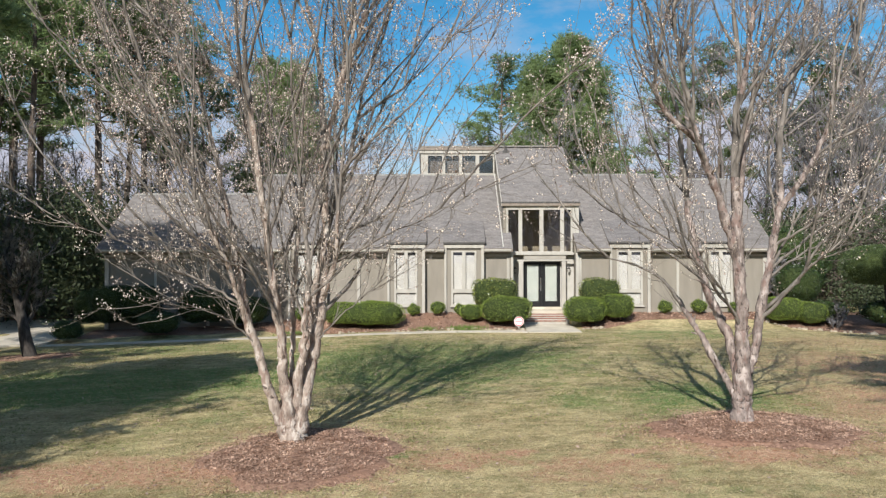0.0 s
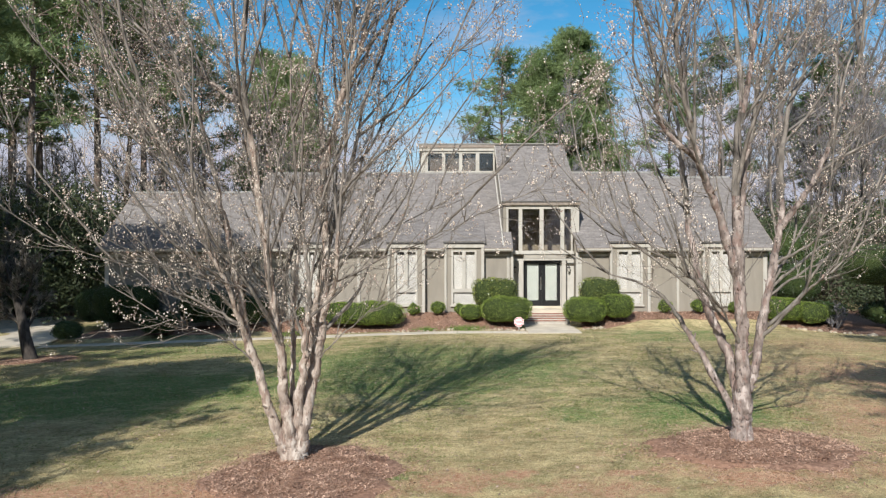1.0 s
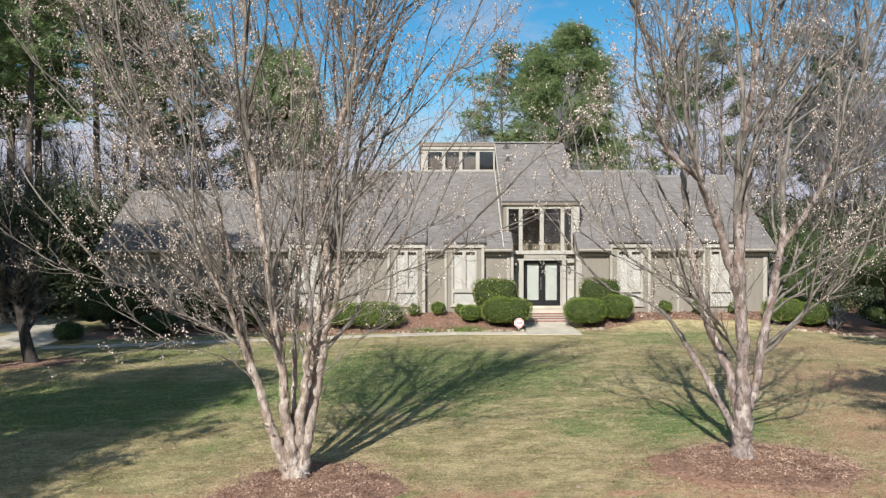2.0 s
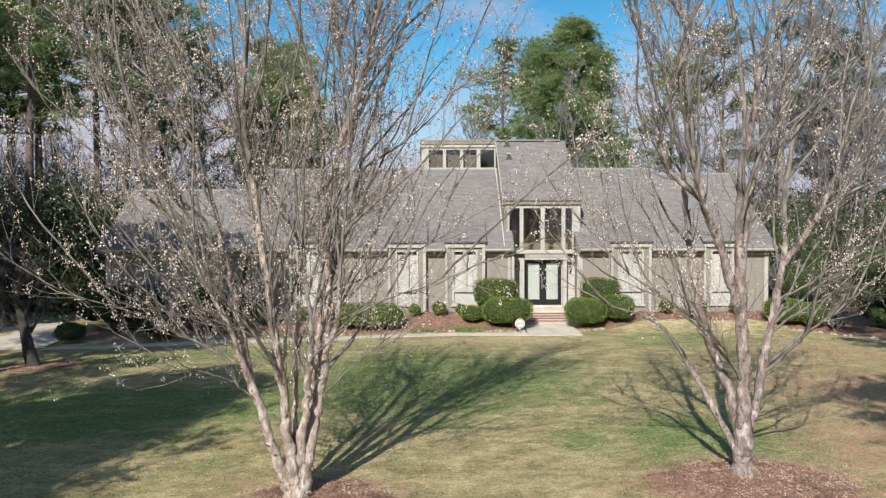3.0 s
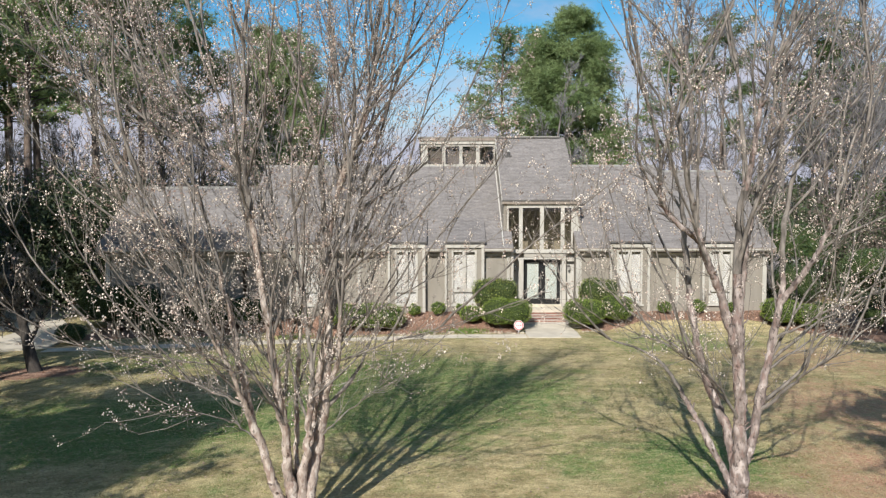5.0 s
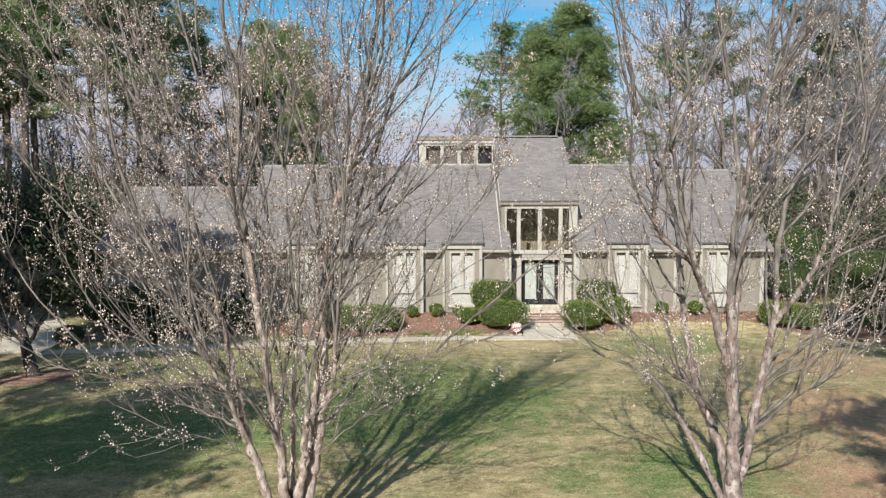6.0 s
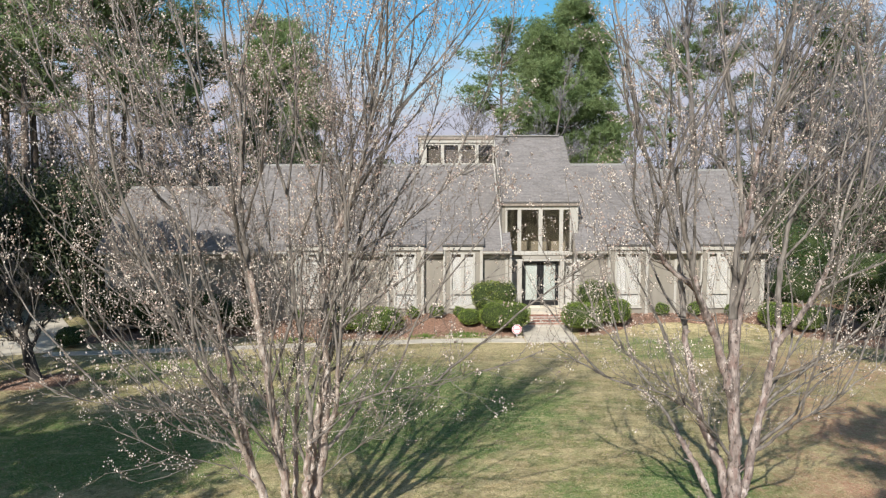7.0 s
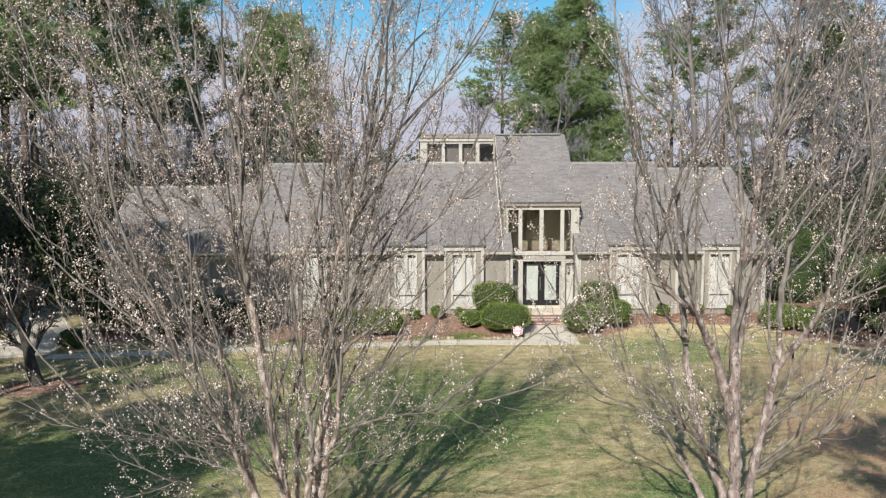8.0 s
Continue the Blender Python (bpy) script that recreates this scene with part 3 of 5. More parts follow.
def single_shingles(parent, x0, x1, y0, z0, y1, z1):
    """The same courses, each tab an object of its own on one shared mesh."""
    length = math.hypot(y1 - y0, z1 - z0)
    u, nrm = Vector((0, y1 - y0, z1 - z0)) / length, Vector((0, z0 - z1, y1 - y0)) / length
    expo, n = 0.145, round((x1 - x0) / 0.32)
    tab = (x1 - x0) / n
    for c in range(round(length / expo)):
        edges = [x0, *(x0 + tab * (i + 0.5) for i in range(n)), x1] if c % 2 else [x0 + tab * i for i in range(n + 1)]
        for a, b in zip(edges, edges[1:]):
            key = (round(b - a, 3), round(u.y, 3))
            if key not in TABS:
                w, run = b - a - 0.008, min(expo + 0.02, length)
                low, top, up = Vector((0, 0, 0)), nrm * 0.018, u * run + nrm * 0.004
                X = Vector((w, 0, 0))
                TABS[key] = mesh_from("shingle", [low, low + X, top + X, top, up + X, up, u * run, u * run + X], [(0, 1, 2, 3), (3, 2, 4, 5), (0, 3, 5, 6), (1, 7, 4, 2)], M["shingle_tab"])
            under("shingle", TABS[key], parent, at=Vector((a, y0, z0)) + u * expo * c)


def roof(x0, x1, y0, z0, y1, z1, seed, label="", thick=0.16, single=False):
    """One roof plane: a deck with its shingles on it."""
    poly = [(y0, z0), (y1, z1), (y1, z1 - thick), (y0, z0 - thick)]
    ob = part("roof", prism_x(poly, x0, x1), M["fascia"], house, label)
    if single:
        single_shingles(ob, x0 - 0.01, x1 + 0.01, y0, z0 + 0.004, y1, z1 + 0.004)
    else:
        shingles(ob, x0 - 0.01, x1 + 0.01, y0, z0 + 0.004, y1, z1 + 0.004, seed)
    return ob


BOXES = [(-7.32, -5.5), (-2.64, -0.86), (0.05, 1.93), (7.87, 9.78), (12.24, 14.02)]  # window bays: from, to
NOTCH_Y = EAVE_Y + 6 * 0.145 / math.hypot(1, PITCH)


def main_roof(x0, x1, ridge_y, ridge_z, seed):
    """A long roof plane whose eave stops short behind each window bay."""
    inside = [b for b in BOXES if x0 < b[0] and b[1] < x1]
    at = x0
    for k, (a, b) in enumerate(inside):
        roof(at, a + 0.002, EAVE_Y, EAVE_Z, ridge_y, ridge_z, seed + 40 + 2 * k, ROOF)
        roof(a + 0.002, b - 0.002, NOTCH_Y, slope_z(NOTCH_Y), ridge_y, ridge_z, seed + 41 + 2 * k, ROOF)
        at = b - 0.002
    roof(at, x1, EAVE_Y, EAVE_Z, ridge_y, ridge_z, seed, ROOF)


LW_Y, LW_Z = 40.75, slope_z(40.75)
RW_Y, RW_Z = 42.1, slope_z(42.1)
ROOF = "weathered grey-brown asphalt shingles"
roof(-16.35, -9.72, EAVE_Y, EAVE_Z, LW_Y, LW_Z, 1, ROOF)
main_roof(-9.75, 2.9, RIDGE_Y, RIDGE_Z, 2)
roof(2.9, 3.28, EAVE_Y, EAVE_Z, BAY_Y, slope_z(BAY_Y), 3, ROOF)
roof(6.3, 6.62, EAVE_Y, EAVE_Z, BAY_Y, slope_z(BAY_Y), 4, ROOF)
main_roof(6.62, 11.6, RIDGE_Y, RIDGE_Z, 5)
main_roof(11.6, 15.62, RW_Y, RW_Z, 6)
for x0, x1, ry, rz in ((-16.35, -9.72, LW_Y, LW_Z), (-9.75, 11.6, RIDGE_Y, RIDGE_Z), (11.6, 15.62, RW_Y, RW_Z)):
    back = 2 * ry - EAVE_Y
    part("roof", prism_x([(ry, rz), (back, EAVE_Z), (back, EAVE_Z - 0.16), (ry, rz - 0.16)], x0, x1), M["shingle"], house)
    part("ridge_cap", prism_x([(ry - 0.16, rz - 0.07), (ry, rz + 0.05), (ry + 0.16, rz - 0.07), (ry, rz + 0.02)], x0, x1), M["ridge"], house, "light metal ridge cap")

# raised middle block: its own roof plane runs up to the high ridge, with a clerestory beside it
CB0, CB1, TOP_Z, CL0 = 2.86, 6.62, 9.22, -1.22
bay_top = 5.78
roof(CB0, CB1, BAY_Y - 0.12, bay_top, RIDGE_Y, TOP_Z, 7, ROOF)
part("roof", prism_x([(RIDGE_Y, TOP_Z), (RIDGE_Y + 4.0, TOP_Z - 4 * PITCH), (RIDGE_Y + 4.0, TOP_Z - 4 * PITCH - 0.16), (RIDGE_Y, TOP_Z - 0.16)], CL0 - 0.12, CB1), M["shingle"], house)
part("ridge_cap", box(CL0 - 0.16, CB1 - 0.25, RIDGE_Y - 0.22, RIDGE_Y + 0.12, TOP_Z - 0.02, TOP_Z + 0.05, 0.01), M["ridge"], house, "light metal ridge cap")
side = [(BAY_Y, 3.2), (BAY_Y, bay_top - 0.2), (RIDGE_Y, TOP_Z - 0.17), (RIDGE_Y + 3.6, TOP_Z - 3.6 * PITCH - 0.17), (RIDGE_Y + 3.6, 3.2)]
for x in (CB0 + 0.05, CB1 - 0.25):
    part("wall", prism_x(side, x, x + 0.2), M["siding"], house, "side wall of the raised block")
part("rake_trim", prism_x([(BAY_Y - 0.1, bay_top - 0.24), (BAY_Y - 0.1, bay_top + 0.0), (RIDGE_Y - 0.1, TOP_Z - 0.02), (RIDGE_Y - 0.1, TOP_Z - 0.26)], CB0 - 0.045, CB0 - 0.005), M["trim"], house, "cream rake board")
part("rake_trim", prism_x([(EAVE_Y + 0.1, slope_z(EAVE_Y + 0.1) + 0.02), (EAVE_Y + 0.1, slope_z(EAVE_Y + 0.1) + 0.08), (RIDGE_Y - 0.1, RIDGE_Z + 0.02), (RIDGE_Y - 0.1, RIDGE_Z - 0.06)], CB0 - 0.05, CB0 + 0.0), M["flash"], house, "pale flashing strip")
part("wall", box(CL0, CL0 + 0.2, RIDGE_Y + 0.02, RIDGE_Y + 3.4, 6.0, TOP_Z - 2.5), M["siding"], house)
part("wall", prism_x([(RIDGE_Y + 0.02, TOP_Z - 2.5), (RIDGE_Y + 0.02, TOP_Z - 0.18), (RIDGE_Y + 3.4, TOP_Z - 3.4 * PITCH - 0.18), (RIDGE_Y + 3.4, TOP_Z - 2.5)], CL0, CL0 + 0.2), M["siding"], house)


def window(x0, x1, y, z0, z1, cols, rows, label, behind=None, parent=None):
    """A window: a frame with mullions, and a pane (and blind) in each light. cols: (from, to) of each light; rows: the same up."""
    parent = parent or house
    ez = [z0] + [v for r in rows for v in r] + [z1]
    ex = [x0] + [v for c in cols for v in c] + [x1]
    bm = plate(ex, ez, [(2 * i + 1, 2 * j + 1) for i in range(len(cols)) for j in range(len(rows))], y - 0.05, y + 0.09)
    fr = part("window", bm, M["trim"], parent, label)
    for c0, c1 in cols:
        for r0, r1 in rows:
            p = part("pane", box(c0 - 0.005, c1 + 0.005, y + 0.03, y + 0.042, r0 - 0.005, r1 + 0.005), M["pane"], fr)
            p.visible_shadow = False
            if behind:
                bl = bmesh.new()
                box(c0 - 0.01, c1 + 0.01, y + 0.07, y + 0.08, r0 - 0.01, r1 - 0.16 if r1 - r0 > 1 else r1, 0, bl)
                part("blind", bl, M[behind], fr, "white pulled blind")
    return fr


# clerestory
cz0, cz1 = 7.66, 8.88
cols = [(-0.85, -0.065), (0.11, 0.875), (1.055, 1.795), (2.0, 2.76)]
part("wall", box(CL0 + 0.2, CB0 + 0.05, RIDGE_Y + 0.06, RIDGE_Y + 0.1, 7.5, cz0 + 0.1), M["siding"], house)
window(CL0 - 0.03, CB0 - 0.02, RIDGE_Y, cz0 - 0.06, cz1 + 0.1, cols, [(cz0 + 0.1, cz1 - 0.14)], "cream clerestory window band with four lights, three backed by brown boards")
# boards added behind three lights to lighten them like a reflection
for c0, c1 in cols[:3]:
    part("shade", box(c0 - 0.06, c1 + 0.06, RIDGE_Y + 0.3, RIDGE_Y + 0.315, cz0, cz1), M["shade"], house, "brown board added behind the glass for its reflected tone")
part("fascia", box(CL0 - 0.1, CB0 + 0.02, RIDGE_Y - 0.14, RIDGE_Y - 0.055, cz1 - 0.02, TOP_Z - 0.05, 0.01), M["trim"], house, "cream clerestory fascia")
part("fascia", box(CL0 - 0.12, CB0 + 0.02, RIDGE_Y - 0.2, RIDGE_Y - 0.142, cz1 + 0.15, TOP_Z - 0.025, 0.01), M["fascia"], house)
part("room_wall", box(CL0, CB1, RIDGE_Y + 1.5, RIDGE_Y + 1.6, 3.4, 8.8), M["dark"], house, "dim room wall behind the glass")

# two-storey entrance bay
bz0, bz1 = 3.36, 5.4
cols = [(3.16, 3.66), (3.84, 4.68), (4.87, 5.69), (5.87, 6.2)]
window(3.06, 6.28, BAY_Y, bz0 - 0.16, bz1 + 0.28, cols, [(bz0 + 0.02, bz1)], "tall cream entrance bay window with four dark lights")
part("post", box(2.92, 3.055, BAY_Y - 0.04, BAY_Y + 0.1, slope_z(BAY_Y) - 0.1, bz1 + 0.27, 0.01), M["siding"], house)
part("post", box(6.285, 6.6, BAY_Y - 0.06, BAY_Y + 0.1, slope_z(BAY_Y) - 0.1, bz1 + 0.27, 0.01), M["trim"], house)
part("fascia", box(CB0 - 0.03, CB1 + 0.02, BAY_Y - 0.185, BAY_Y - 0.125, bay_top - 0.2, bay_top - 0.06, 0.008), M["fascia"], house, "brown bay fascia")
part("drip_edge", box(CB0 - 0.04, CB1 + 0.03, BAY_Y - 0.215, BAY_Y - 0.122, bay_top - 0.058, bay_top - 0.002), M["lead"], house, "dark drip edge over the bay")
part("fascia", box(CB0, CB1, BAY_Y - 0.12, BAY_Y - 0.055, bz1 + 0.2, bay_top - 0.16, 0.008), M["trim"], house)
part("room_wall", box(2.95, 6.5, 39.8, 39.9, 3.2, 6.8), M["dark"], house, "tan room wall seen through the bay")
part("room_floor", box(3.1, 6.4, BAY_Y + 0.12, RIDGE_Y + 2, 3.1, 3.2), M["dark"], house)

# walls between the window boxes
ENTRY = (3.2, 6.38)
edges = [-16.1] + [v for b in BOXES[:3] for v in b] + list(ENTRY) + [v for b in BOXES[3:] for v in b] + [15.45]
for k in range(0, len(edges), 2):
    x0, x1 = edges[k], edges[k + 1]
    part("wall", box(x0, x1, WALL_Y, WALL_Y + 0.22, BASE - 0.8, 3.46), M["siding"], house)
    part("frieze_board", box(x0, x1, WALL_Y - 0.035, WALL_Y, 3.13, 3.24, 0.006), M["trim"], house, "cream frieze board")
    part("soffit", box(x0, x1, EAVE_Y + 0.06, WALL_Y, 3.30, 3.33), M["fascia"], house)
    part("gutter", prism_x([(EAVE_Y - 0.06, 3.47), (EAVE_Y + 0.05, 3.47), (EAVE_Y + 0.05, 3.36), (EAVE_Y - 0.02, 3.36), (EAVE_Y - 0.06, 3.41)], x0, x1), M["trim"], house, "cream gutter")
for x, w in ((-8.75, 0.13), (-4.02, 0.15), (-11.2, 0.13), (-13.7, 0.13), (11.15, 0.13), (-16.02, 0.2), (15.3, 0.2), (3.09, 0.14), (6.5, 0.16)):
    part("batten", box(x - w / 2, x + w / 2, WALL_Y - 0.06, WALL_Y - 0.004, BASE - 0.3, 3.11, 0.008), M["trim"], house, "cream upright batten")


def window_box(x0, x1, seed):
    """A window bay that stands proud of the wall, under its own shed of roof."""
    f0, f1 = x0 + 0.33, x1 - 0.36
    fz0, fz1 = 0.80, 3.40
    part("wall", plate([x0 + 0.1, f0, f1, x1 - 0.14], [BASE - 0.8, fz0, fz1, 3.5], [(1, 1)], BOX_Y, BOX_Y + 0.2), M["siding"], house, "taupe window bay front")
    for a in (x0 + 0.1, x1 - 0.24):
        part("wall", box(a, a + 0.1, BOX_Y + 0.2, WALL_Y + 0.2, BASE - 0.8, 3.5), M["siding"], house, "taupe window bay side")
    mid = (f0 + f1) / 2
    # one frame: two tall lights over a low one
    lz0, lz1, tz0, tz1 = fz0 + 0.09, fz0 + 0.62, fz0 + 0.80, fz1 - 0.07
    bm = plate([f0, f0 + 0.09, mid - 0.085, mid + 0.085, f1 - 0.09, f1], [fz0, lz0, lz1, tz0, tz1, fz1], [(1, 1), (2, 1), (3, 1), (1, 3), (3, 3)], BOX_Y - 0.05, BOX_Y + 0.09)
    w = part("window", bm, M["trim"], house, "cream window with white blinds, two tall lights over a low one")
    for a, b, c, d in ((f0 + 0.09, f1 - 0.09, lz0, lz1), (f0 + 0.09, mid - 0.085, tz0, tz1), (mid + 0.085, f1 - 0.09, tz0, tz1)):
        p = part("pane", box(a - 0.005, b + 0.005, BOX_Y + 0.04, BOX_Y + 0.05, c - 0.005, d + 0.005), M["pane"], w)
        p.visible_shadow = False
        part("blind", box(a - 0.01, b + 0.01, BOX_Y + 0.065, BOX_Y + 0.075, c - 0.01, d - (0.14 if d - c > 1 else 0)), M["blind"], w, "white pulled blind")
    part("window_sill", box(f0 - 0.06, f1 + 0.06, BOX_Y - 0.11, BOX_Y - 0.056, fz0 - 0.06, fz0 + 0.02, 0.008), M["trim"], w)
    for a, b in ((x0 - 0.0, x0 + 0.11), (x1 - 0.14, x1)):
        part("post", box(a, b, BOX_Y - 0.1, WALL_Y + 0.05, BASE - 0.6, 3.52, 0.01), M["trim"], house, "cream corner post")
    part("header", box(x0 + 0.002, x1 - 0.002, BOX_Y - 0.115, BOX_Y - 0.004, 3.525, 3.69, 0.008), M["trim"], house)
    # shed roof, flatter than the main slope
    y0, z0, y1 = 36.19, 3.81, 38.25
    z1 = slope_z(y1) + 0.03
    sh = roof(x0 - 0.06, x1 + 0.06, y0, z0, y1, z1, seed, "flat-pitched shed roof over the window bay", 0.07, -3 < x0 < 9)
    for xa in (x0 - 0.03, x1):
        part("cheek", prism_x([(y0 + 0.1, z0 - 0.06), (y1, z1 - 0.07), (EAVE_Y + 0.05, 3.5)], xa, xa + 0.03), M["fascia"], sh)
    part("fascia", box(x0 - 0.06, x1 + 0.06, y0 - 0.03, y0 - 0.003, z0 - 0.075, z0 - 0.005), M["lead"], sh, "dark drip edge")


for i, (x0, x1) in enumerate(BOXES):
    window_box(x0, x1, 20 + i)

# other walls close the house
def gable(x, ry, rz, back, label):
    part("wall", prism_x([(WALL_Y, BASE - 0.9), (WALL_Y, 3.3), (ry, rz - 0.2), (back, 3.3), (back, BASE - 0.9)], x, x + 0.2), M["siding"], house, label)


gable(-16.1, LW_Y, LW_Z, 2 * LW_Y - WALL_Y, "gable end wall")
gable(-9.6, RIDGE_Y, RIDGE_Z, 2 * RIDGE_Y - WALL_Y, "gable wall above the lower wing")
gable(15.25, RW_Y, RW_Z, 2 * RW_Y - WALL_Y, "gable end wall")
part("rake_trim", prism_x([(EAVE_Y, EAVE_Z - 0.2), (EAVE_Y, EAVE_Z + 0.01), (RW_Y, RW_Z + 0.01), (RW_Y, RW_Z - 0.2)], 15.625, 15.66), M["fascia"], house)
part("rake_trim", prism_x([(EAVE_Y, EAVE_Z - 0.2), (EAVE_Y, EAVE_Z + 0.01), (LW_Y, LW_Z + 0.01), (LW_Y, LW_Z - 0.2)], -16.39, -16.355), M["fascia"], house)
part("wall", box(-16.1, -9.6, 44.7, 44.9, BASE - 0.9, 3.4), M["siding"], house, "back wall")
part("wall", box(-9.6, 15.4, 48.4, 48.6, BASE - 0.9, 3.4), M["siding"], house, "back wall")

# entrance recess: back wall round the door, side walls, landing and header
DZ0, DZ1 = 0.68, 2.85
DX0, DX1 = 3.93, 5.7
for a, b, c, d in ((3.2, DX0 - 0.02, 0.0, 3.2), (DX1 + 0.02, 6.4, 0.0, 3.2), (DX0 - 0.02, DX1 + 0.02, DZ1 + 0.02, 3.2), (DX0 - 0.02, DX1 + 0.02, 0.0, DZ0 - 0.02)):
    part("wall", box(a, b, DOOR_Y + 0.06, DOOR_Y + 0.26, c, d), M["pale_panel"], house, "pale grey panel beside the door")
part("wall", box(3.0, 3.2, WALL_Y + 0.22, DOOR_Y + 0.26, 0, 3.3), M["siding"], house)
part("wall", box(6.38, 6.58, WALL_Y + 0.22, DOOR_Y + 0.26, 0, 3.3), M["siding"], house)
part("header", box(3.3, 6.32, BAY_Y - 0.16, BAY_Y + 0.02, 3.2, 3.345, 0.01), M["trim"], house, "cream beam under the bay")
part("header", box(3.9, 5.95, BAY_Y - 0.1, DOOR_Y + 0.05, 2.99, 3.196, 0.008), M["grey_panel"], house, "grey panel over the door")
part("header", box(3.25, 6.3, BAY_Y - 0.14, BAY_Y - 0.03, 2.9, 2.985, 0.008), M["trim"], house, "cream door header")
for a, b in ((3.66, 3.88), (5.74, 5.94)):
    part("post", box(a, b, BAY_Y - 0.15, BAY_Y + 0.02, 0.6, 2.895, 0.01), M["trim"], house, "cream entrance post")
for a, b in ((3.2, 3.33), (6.3, 6.47)):
    part("post", box(a, b, WALL_Y - 0.12, WALL_Y + 0.02, 0.2, 3.3, 0.01), M["trim"], house, "cream entrance post")

door = part("door", box(DX0 - 0.018, DX1 + 0.018, DOOR_Y + 0.02, DOOR_Y + 0.05, DZ1 - 0.03, DZ1 + 0.018), M["black"], house, "black double front door with tall glazed panels")
mid = (DX0 + DX1) / 2
for x0, x1, hx in ((DX0, mid - 0.005, mid - 0.09), (mid + 0.005, DX1, None)):
    bm = plate([x0, x0 + 0.16, x1 - 0.16, x1], [DZ0, DZ0 + 0.27, DZ1 - 0.12, DZ1 - 0.035], [(1, 1)], DOOR_Y, DOOR_Y + 0.05)
    part("door_leaf", bm, M["black"], door, "black painted leaf")
    p = part("pane", box(x0 + 0.155, x1 - 0.155, DOOR_Y + 0.02, DOOR_Y + 0.03, DZ0 + 0.26, DZ1 - 0.11), M["pane"], door)
    p.visible_shadow = False
    part("curtain", box(x0 + 0.15, x1 - 0.15, DOOR_Y + 0.04, DOOR_Y + 0.055, DZ0 + 0.25, DZ1 - 0.1), M["curtain"], door, "white shade behind the door glass")
bm = box(mid - 0.075, mid - 0.035, DOOR_Y - 0.02, DOOR_Y - 0.002, 1.45, 2.1, 0.006)
rod((mid - 0.055, DOOR_Y - 0.06, 1.7), (mid - 0.055, DOOR_Y - 0.01, 1.7), 0.03, bm=bm)
rod((mid - 0.055, DOOR_Y - 0.05, 1.95), (mid - 0.055, DOOR_Y - 0.01, 1.95), 0.022, bm=bm)
part("door_handle", bm, M["brass"], door, "bright metal handle plate")

part("landing", box(3.3, 6.3, 36.5, DOOR_Y + 0.05, 0.1, 0.56, 0.015), M["concrete"], house, "pale concrete landing")
part("threshold", box(DX0 - 0.1, DX1 + 0.1, DOOR_Y - 0.1, DOOR_Y + 0.01, 0.56, 0.675, 0.01), M["concrete"], house, "pale concrete threshold")

for x in (3.5, 6.12):
    lantern = empty("wall_lantern", (x, BAY_Y - 0.1, 2.45), "dark metal wall lantern beside the entrance", "wall lamp", "entrance lanterns")
    y = DOOR_Y
    lantern.location = (x, y, 2.45)
    part("body", rod((0, -0.09, -0.1), (0, -0.09, 0.08), 0.05, 0.075, 6), M["lamp_glass"], lantern)
    part("cap", rod((0, -0.09, 0.08), (0, -0.09, 0.18), 0.095, 0.015, 6), M["lead"], lantern)
    part("base", rod((0, -0.09, -0.15), (0, -0.09, -0.1), 0.02, 0.06, 6), M["lead"], lantern)
    part("bracket", box(-0.04, 0.04, -0.05, 0.055, -0.06, 0.06, 0.005), M["lead"], lantern)

for y in (42.08, 40.85):
    z = bay_top + (TOP_Z - bay_top) / (RIDGE_Y - BAY_Y + 0.12) * (y - BAY_Y + 0.12)
    x = 3.42
    vent = empty("roof_vent", (x, y, z), "dark vent pipe with a cap on the shingle roof", "roof vent", "roof vents")
    part("flashing", box(-0.17, 0.17, -0.15, 0.15, -0.1, 0.03), M["lead"], vent)
    part("pipe", rod((0, 0, 0), (0, 0, 0.24), 0.085, 0.08), M["lead"], vent)
    part("cap", rod((0, 0, 0.24), (0, 0, 0.31), 0.115, 0.05), M["lead"] if y > 42 else M["flash"], vent)

# brick steps: bricks laid on edge round a mortar core
steps = empty("brick_steps", (4.8, 35.9, 0), "red brick entrance steps with pale mortar joints", "steps")
for y0, y1, z1 in ((35.95, 36.5, 0.42), (35.42, 35.95, 0.25)):
    part("mortar_core", box(-1.02, 1.02, y0 + 0.012 - 35.9, y1 - 35.9 - 0.002, -0.05, z1 - 0.012), M["mortar"], steps)
bm = box(-0.036, 0.036, -0.1, 0.1, -0.028, 0.028, 0.004)
bmesh.ops.recalc_face_normals(bm, faces=bm.faces)
tread = bpy.data.meshes.new("brick")
bm.to_mesh(tread)
bm.free()
tread.materials.append(M["brick"])
bm = box(-0.1, 0.1, -0.03, 0.03, -0.028, 0.028, 0.004)
bmesh.ops.recalc_face_normals(bm, faces=bm.faces)
riser = bpy.data.meshes.new("brick")
bm.to_mesh(riser)
bm.free()
riser.materials.append(M["brick"])
for y0, y1, z1 in ((35.95, 36.5, 0.42), (35.42, 35.95, 0.25)):
    for i in range(25):
        for k in range(2):
            under("brick", tread, steps, at=(-0.99 + i * 0.0825, y0 + 0.115 + 0.24 * k - 35.9, z1 - 0.018))
    for i in range(9):
        under("brick", riser, steps, at=(-0.94 + i * 0.213, y0 + 0.022 - 35.9, z1 - 0.09))


